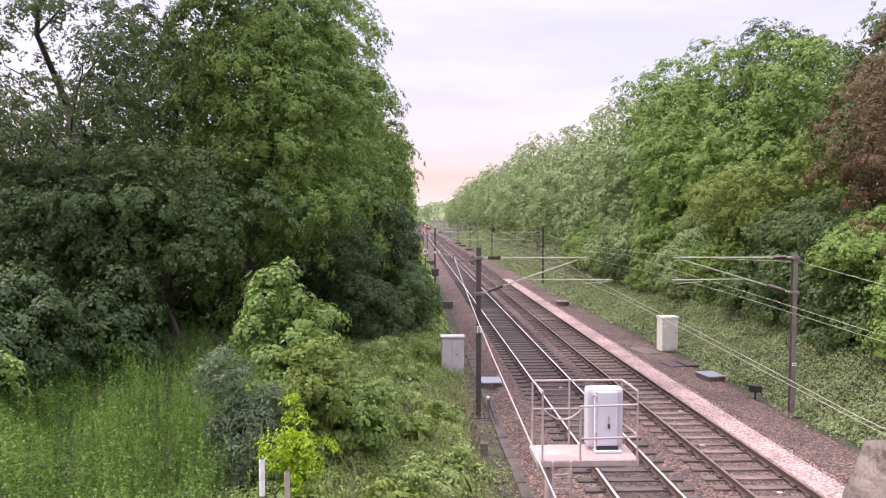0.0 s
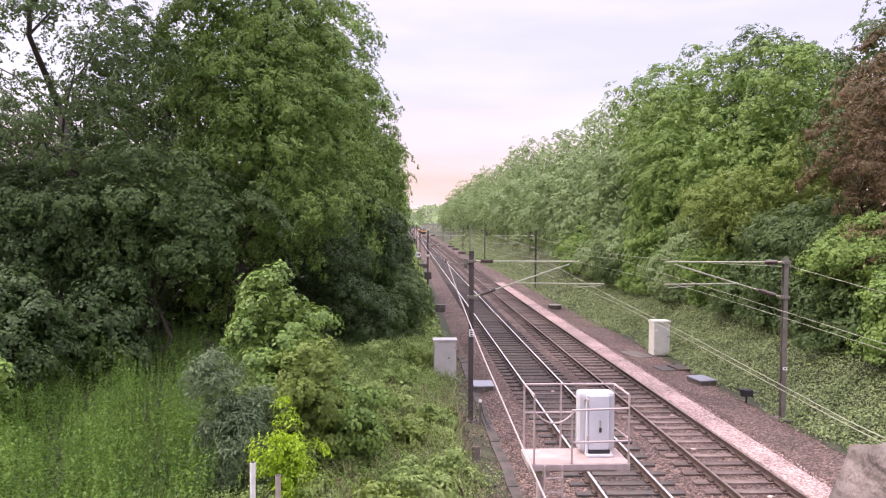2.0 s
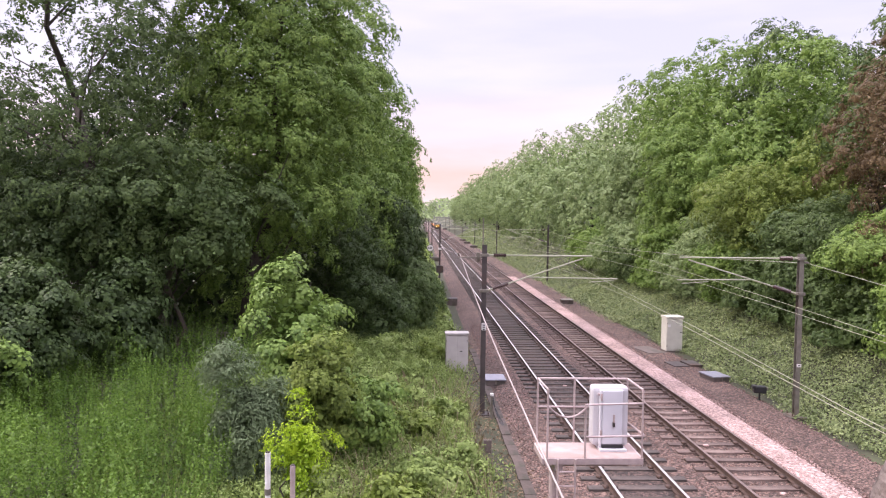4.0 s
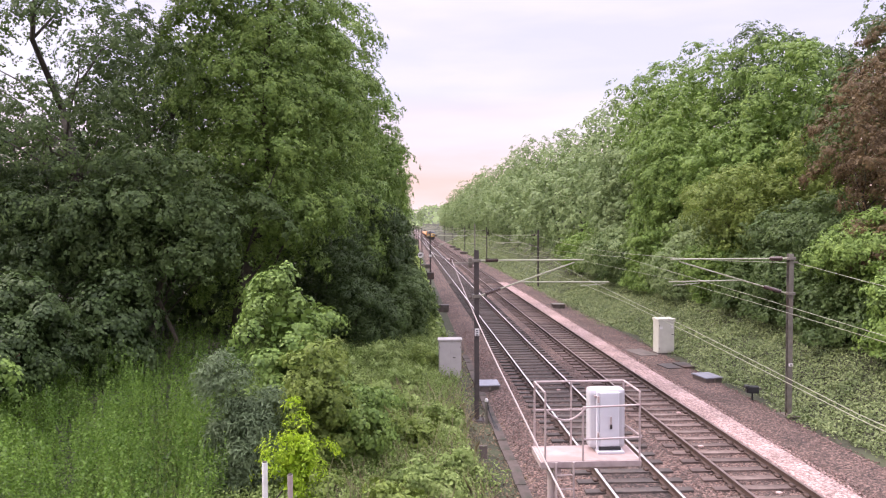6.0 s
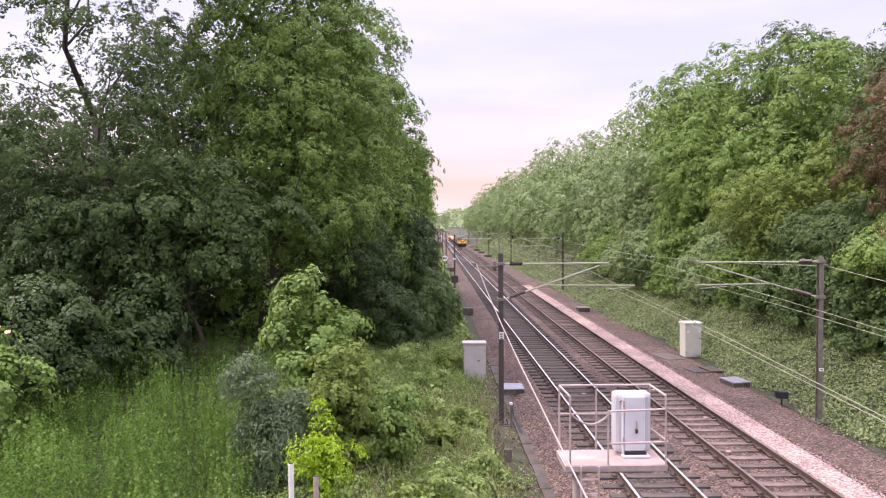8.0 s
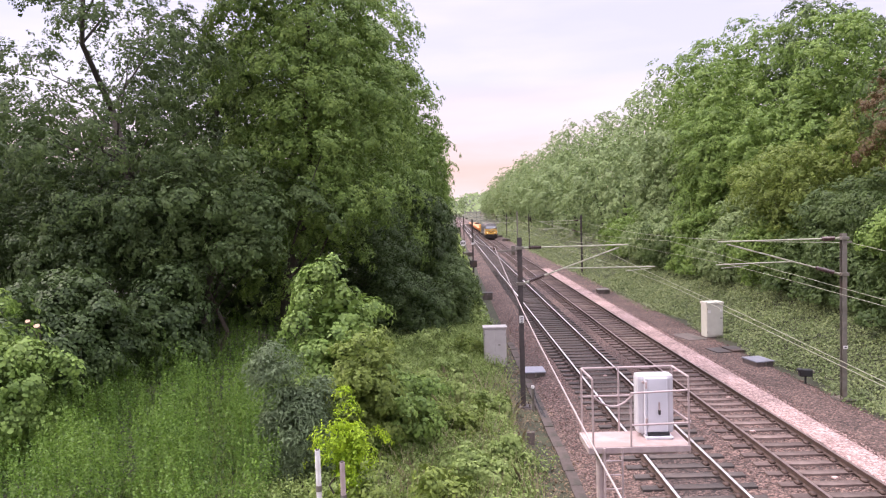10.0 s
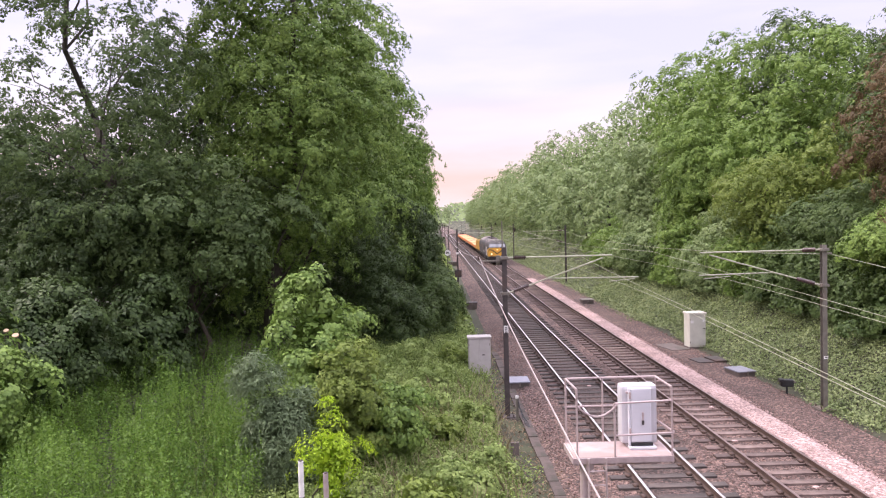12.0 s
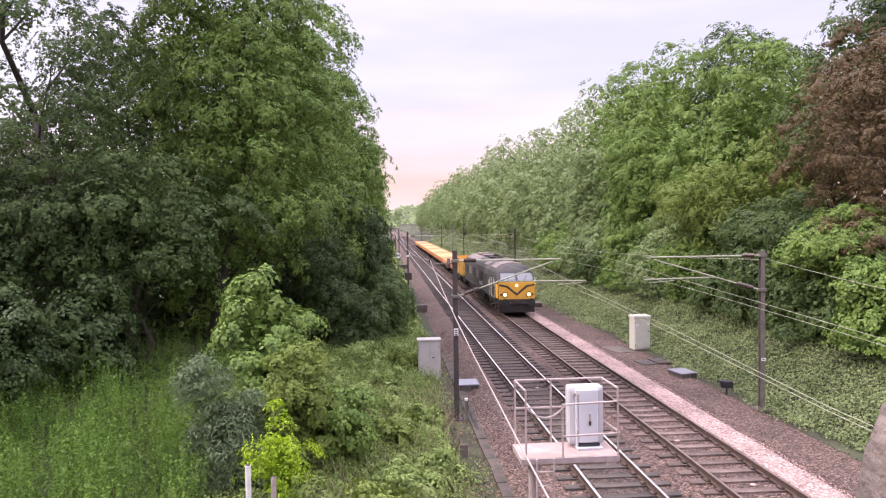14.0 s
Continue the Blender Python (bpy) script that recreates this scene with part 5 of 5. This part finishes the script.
# leafy edge that spills down the bank towards the cabinets
for i, (x, y, z, rad, leaf, n, per, R, size) in enumerate((
        (16.7, 22.6, 3.0, (1.2, 1.7, 1.5), M_LEAF, 50, 300, 0.6, 0.125), (16.5, 26.2, 2.6, (1.2, 1.8, 1.5), M_LEAF_MID, 50, 300, 0.6, 0.125),
        (16.8, 30.0, 2.9, (1.2, 2.0, 1.6), M_LEAF_MID, 55, 280, 0.65, 0.13), (16.7, 34.2, 2.8, (1.2, 2.3, 1.7), M_LEAF_MID, 55, 260, 0.7, 0.14),
        (16.9, 38.6, 3.3, (1.4, 2.3, 2.0), M_LEAF, 55, 380, 0.75, 0.11), (16.5, 43.2, 2.7, (1.3, 2.5, 1.8), M_LEAF_HAZED, 55, 380, 0.75, 0.11),
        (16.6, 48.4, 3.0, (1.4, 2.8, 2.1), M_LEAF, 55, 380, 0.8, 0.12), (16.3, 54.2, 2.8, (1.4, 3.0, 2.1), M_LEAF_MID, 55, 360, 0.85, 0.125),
        (16.5, 60.4, 3.2, (1.5, 3.2, 2.4), M_LEAF_HAZED, 55, 330, 0.9, 0.135), (16.3, 67.0, 3.2, (1.5, 3.4, 2.4), M_LEAF, 50, 300, 1.0, 0.15))):
    tree("shrub", x, y, z, rad, leaf, "leafy green shrub spilling down the ivy bank", "shrub", 180 + i, n, per, R, size, 0.4, (0, 0), 0.08, 6, lumps=0.3, group="shrubs along the bank")
tree("broadleaf_tree", 21.8, 60.0, 12.9, (3.8, 4.2, 6.2), M_LEAF, T, "tree", 194, 90, 315, 1.3, 0.182, 0.45, (0, 0), 0.25, 6)
tree("broadleaf_tree", 26.5, 49.0, 14.6, (4.6, 4.4, 4.6), M_LEAF_MID, T, "tree", 195, 90, 350, 1.3, 0.168, 0.45, (0, 0), 0.25, 6)
tree("broadleaf_tree", 26.0, 31.0, 15.6, (4.0, 3.6, 4.0), M_LEAF_DARK_SHADED, "tall dark tree behind the copper beech", "tree", 196, 80, 460, 0.95, 0.12, 0.3, (0, 0), 0.25, 10)
tree("shrub", 17.4, 25.2, 5.5, (1.1, 1.4, 1.3), M_LEAF_COPPER, "low reddish-brown boughs of copper beech over the bank", "shrub", 197, 40, 240, 0.5, 0.085, 0.3, (0, 0), 0.08, 8, lumps=0.4, fill=0.05)
tree("broadleaf_tree", 21.6, 35.5, 7.8, (2.8, 2.6, 3.4), M_LEAF_OLIVE, "olive-green tree between the beech and the taller trees", "tree", 198, 80, 300, 0.9, 0.12, 0.4, (0, 0), 0.2, 6)

# far rows: one model of each kind, then copies with their own turn and size
FAR_A = tree("broadleaf_tree", -5.2, 69.0, 8.8, (3.3, 4.6, 7.0), M_LEAF, "leafy tree in a row along the verge", "tree", 141, 64, 112, 1.5, 0.30, 0.45, (0.4, 0), 0.28, 5, group="rows of trees")
FAR_B = tree("broadleaf_tree", 18.3, 74.0, 8.0, (3.2, 4.4, 5.2), M_LEAF_HAZED, "leafy tree on the cutting slope", "tree", 142, 60, 130, 1.4, 0.27, 0.45, (0, 0), 0.25, 5, group="rows of trees")
FAR_C = tree("broadleaf_tree", 24.5, 66.0, 12.6, (4.4, 5.2, 6.4), M_LEAF_HAZED, "tall tree on top of the cutting", "tree", 143, 64, 112, 1.6, 0.30, 0.45, (0, 0), 0.3, 5, group="rows of trees")
for i, (bx, by, br, bh) in enumerate(((-0.6, 14.2, 0.6, 0.55), (0.2, 16.0, 0.7, 0.5), (0.9, 13.0, 0.45, 0.4), (-0.2, 19.5, 0.8, 0.6), (0.7, 21.5, 0.7, 0.5), (-1.0, 22.5, 0.9, 0.7), (0.3, 12.0, 0.5, 0.45), (1.0, 17.6, 0.5, 0.4), (-0.4, 26.0, 0.9, 0.7), (0.6, 30.5, 0.8, 0.6), (-2.6, 25.0, 1.1, 0.8), (-1.6, 30.0, 1.2, 0.8))):
    tree("bramble", bx, by, float(gz(bx, by)) + bh * 0.45, (br, br * 1.1, bh), M_LEAF_OLIVE if i % 3 == 0 else M_GRASS, "low pale green bramble clump on the verge", "bramble", 160 + i, 26, 130, 0.26, 0.085, 0.2, (0, 0), 0.02, 4, low=-0.3, lumps=0.4, group="low brambles")

_r = np.random.default_rng(77)


def far_copy(src, x, y, s):
    m = pose(x, y, float(gz(x, y)), 0, 0, _r.uniform(0, 360)) @ Matrix.Diagonal((s * _r.uniform(0.9, 1.1), s * _r.uniform(0.9, 1.1), s * _r.uniform(0.9, 1.12), 1))
    copy_thing(src, m)


for k in range(14):
    step = 12.5 * k + 0.62 * k * k
    far_copy(FAR_A, -5.2 + _r.normal(0, 0.4), 82 + step, 1.0 + 0.012 * k)
    far_copy(FAR_B, 18.4 + _r.normal(0, 0.5), 86 + step, 1.0 + 0.012 * k)
    far_copy(FAR_C, 25.0 + _r.normal(0, 0.8), 80 + step, 1.05 + 0.014 * k)
for k in range(6):
    far_copy(FAR_A, -17 + _r.normal(0, 1.5), 50 + 18 * k, 0.8)
for k in range(6):
    far_copy(FAR_C, 3 + 28 * k - 80 + _r.normal(0, 3), 760 + _r.uniform(0, 150), 1.2)


# ======== ivy, grass and weeds ========
def scatter(name, n, xr, yr, size, material, label, category, seed, power=1.5, h=(0.02, 0.12), up=1.0, keep=None, aspect=0.7, jitter=1.0, tri=False):
    rng = np.random.default_rng(seed)
    x = rng.uniform(*xr, n)
    y = yr[0] + (yr[1] - yr[0]) * rng.random(n) ** power
    if keep is not None:
        k = keep(x, y, rng)
        x, y = x[k], y[k]
    e = 0.2
    z = gz(x, y)
    nr = np.stack([-(gz(x + e, y) - z) / e, -(gz(x, y + e) - z) / e, np.ones_like(x)], 1)
    nr /= np.linalg.norm(nr, axis=1, keepdims=True)
    C = np.stack([x, y, z], 1) + nr * rng.uniform(*h, len(x))[:, None]
    grow = np.interp(y, [0, 25, 80, 200], [1, 1, 1.5, 2.8])[:, None]
    V, F = leaf_cloud(rng, C, nr, 1, 0.03, size, up, aspect, 0.5, jitter)
    V = (V.reshape(-1, 4, 3) - C[:, None]) * grow[:, None] + C[:, None]
    if tri:
        V = V[:, [1, 2, 3]]
        F = np.arange(3 * len(V)).reshape(-1, 3)
    return tagged(raw_mesh(name, V.reshape(-1, 3), F, material), label, category, kind="stuff")


scatter("ivy", 215000, (12.45, 18.5), (8, 62), 0.105, M_IVY, "ivy and bramble leaves covering the steep slope", "ivy", 31, 1.5, (0.0, 0.22), 0.5, lambda x, y, r: r.random(len(x)) < np.clip((x - 12.6) * 1.2 + 0.1 + 0.35 * np.sin(y * 0.9 + x), 0, 1), tri=True)
scatter("far_ivy", 62000, (12.3, 22.0), (54, 240), 0.12, M_IVY, "ivy and grass covering the far slope", "ivy", 32, 1.4, (0.0, 0.35), 0.6, tri=True)
scatter("weeds", 130000, (-4.2, 2.4), (9, 42), 0.08, M_GRASS, "low green weeds and brambles on the verge", "weeds", 33, 1.6, (0.0, 0.42), 0.5, lambda x, y, r: r.random(len(x)) < np.clip((2.15 - x) * 0.8 + 0.3 * np.sin(y * 1.7) * np.sin(x * 2.1), 0, 1) * ((abs(x - 2.1) > 0.55) | (y < 19.5) | (y > 24.2)), tri=True)
# undergrowth takes the darker colour as painted shade below the crowns
scatter("undergrowth", 12000, (-18.0, -3.6), (12, 40), 0.13, M_LEAF_DARK_SHADED, "dark low leaves under the trees", "weeds", 35, 1.2, (0.0, 0.3), 0.5)
scatter("leaf_litter", 9000, (0.9, 3.0), (9, 40), 0.07, M_LITTER, "brown dead leaves and twigs beside the cable trough", "leaf litter", 36, 1.6, (0.0, 0.04), 1.2)
scatter("far_weeds", 16000, (-6.0, 1.9), (40, 200), 0.22, M_GRASS, "green weeds along the far verge", "weeds", 34, 1.5, (0.0, 0.4), 0.6)


scatter("slope_grass", 26000, (11.7, 15.4), (44, 150), 0.11, M_BANK, "pale yellowish grass at the foot of the slope", "grass", 37, 1.4, (0.02, 0.35), 0.5, lambda x, y, r: r.random(len(x)) < np.clip((x - 11.7) * 1.2, 0.05, 1), tri=True)


def far_woods():
    """The wooded ridge at the end of the line."""
    rng = np.random.default_rng(39)
    n = 9000
    x, y = rng.uniform(-260, 260, n), rng.uniform(560, 1300, n)
    keep = (np.abs(x - 7) > 14) | (y > 740)
    x, y = x[keep], y[keep]
    C = np.stack([x, y, gz(x, y) + rng.uniform(0, 6, len(x))], 1)
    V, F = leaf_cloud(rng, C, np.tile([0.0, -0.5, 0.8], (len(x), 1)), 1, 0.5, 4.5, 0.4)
    tagged(raw_mesh("far_woods", V, F, M_LEAF_HAZED), "distant green woods on a low ridge", "woods", kind="stuff")


far_woods()


def blades(name, n, xr, yr, h, material, label, seed, keep=None, w=0.012, power=1.4, lean=0.25):
    rng = np.random.default_rng(seed)
    x = rng.uniform(*xr, n)
    y = yr[0] + (yr[1] - yr[0]) * rng.random(n) ** power
    if keep is not None:
        k = keep(x, y, rng)
        x, y = x[k], y[k]
    m = len(x)
    P = np.stack([x, y, gz(x, y) - 0.03], 1)
    hh = rng.uniform(*h, m)
    d = np.stack([rng.normal(0, lean, m), rng.normal(0, lean, m), np.ones(m)], 1) * hh[:, None]
    a = rng.uniform(0, 3.14, m)
    s = np.stack([np.cos(a), np.sin(a), np.zeros(m)], 1) * w * np.interp(y, [0, 20, 60], [1, 1.3, 3])[:, None]
    bend = np.stack([rng.normal(0, 0.12, m), rng.normal(0, 0.12, m), np.full(m, -0.05)], 1) * hh[:, None]
    V = np.stack([P - s, P + s, P + d * 0.6 + s * 0.8, P + d + bend, P + d * 0.6 - s * 0.8], 1).reshape(-1, 3)
    F = np.arange(5 * m).reshape(m, 5)
    return tagged(raw_mesh(name, V, F, material), label, "grass", kind="stuff")


blades("grass", 36000, (-7.0, 2.1), (8, 50), (0.15, 0.5), M_GRASS, "rough green grass on the verge", 41, lambda x, y, r: r.random(len(x)) < np.clip((2.1 - x) * 0.7, 0, 1) * ((abs(x - 2.1) > 0.55) | (y < 19.5) | (y > 24.2)))
blades("dry_stalks", 2600, (-2.0, 1.8), (9, 26), (0.3, 0.9), M_DRY, "dry straw-coloured stalks among the weeds", 42, w=0.006, lean=0.35)


def nettles(name, n, xr, yr, seed, label):
    """Tall upright stems in drifts, whorls of small leaves narrowing to the tip."""
    rng = np.random.default_rng(seed)
    x, y = rng.uniform(*xr, n), yr[0] + (yr[1] - yr[0]) * rng.random(n) ** 1.1
    drift = np.sin(x * 2.3 + 0.7 * np.sin(y * 0.9)) * np.sin(y * 1.1 + 0.8 * x)
    ok = rng.random(n) < 0.62 + 0.4 * drift
    x, y, drift = x[ok], y[ok], drift[ok]
    n = len(x)
    h = rng.uniform(0.8, 1.55, n) * (1 + 0.2 * drift)
    k = 40
    f = np.tile(np.linspace(0.12, 1.0, k), n)
    lx, ly = np.repeat(rng.normal(0, 0.05, n), k) * f, np.repeat(rng.normal(0, 0.05, n), k) * f
    P = np.stack([np.repeat(x, k) + lx, np.repeat(y, k) + ly, np.repeat(gz(x, y), k) + np.repeat(h, k) * f], 1)
    a = rng.uniform(0, 6.28, n * k)
    nr = np.stack([np.cos(a) * 0.8, np.sin(a) * 0.8, np.full(n * k, 0.7)], 1)
    P += np.stack([np.cos(a), np.sin(a), np.zeros(n * k)], 1) * (0.07 * (1.1 - f))[:, None]
    V, F = leaf_cloud(rng, P, nr, 1, 0.012, 0.062, 0.2, 0.7, 0.5, 0.45)
    V = V.reshape(-1, 4, 3)[:, [1, 2, 3]].reshape(-1, 3)
    F = np.arange(len(V)).reshape(-1, 3)
    tagged(raw_mesh(name, V, F, M_NETTLE), label, "nettles", kind="stuff")


nettles("nettles", 6600, (-13.0, -3.8), (10.5, 21.0), 51, "tall bright green nettles in a clearing")
nettles("nettles", 1500, (-12.5, -4.6), (21.0, 30.0), 52, "tall nettles growing into the shade of the trees")


# ======== what moves ========
def motions():
    for ob, dy in [(LOCO, 0.0)] + TRAIN_GAP:
        walk(ob, [(t, pose(8.41, y + dy, 0)) for t, y in TRAIN_ROWS])


motions()
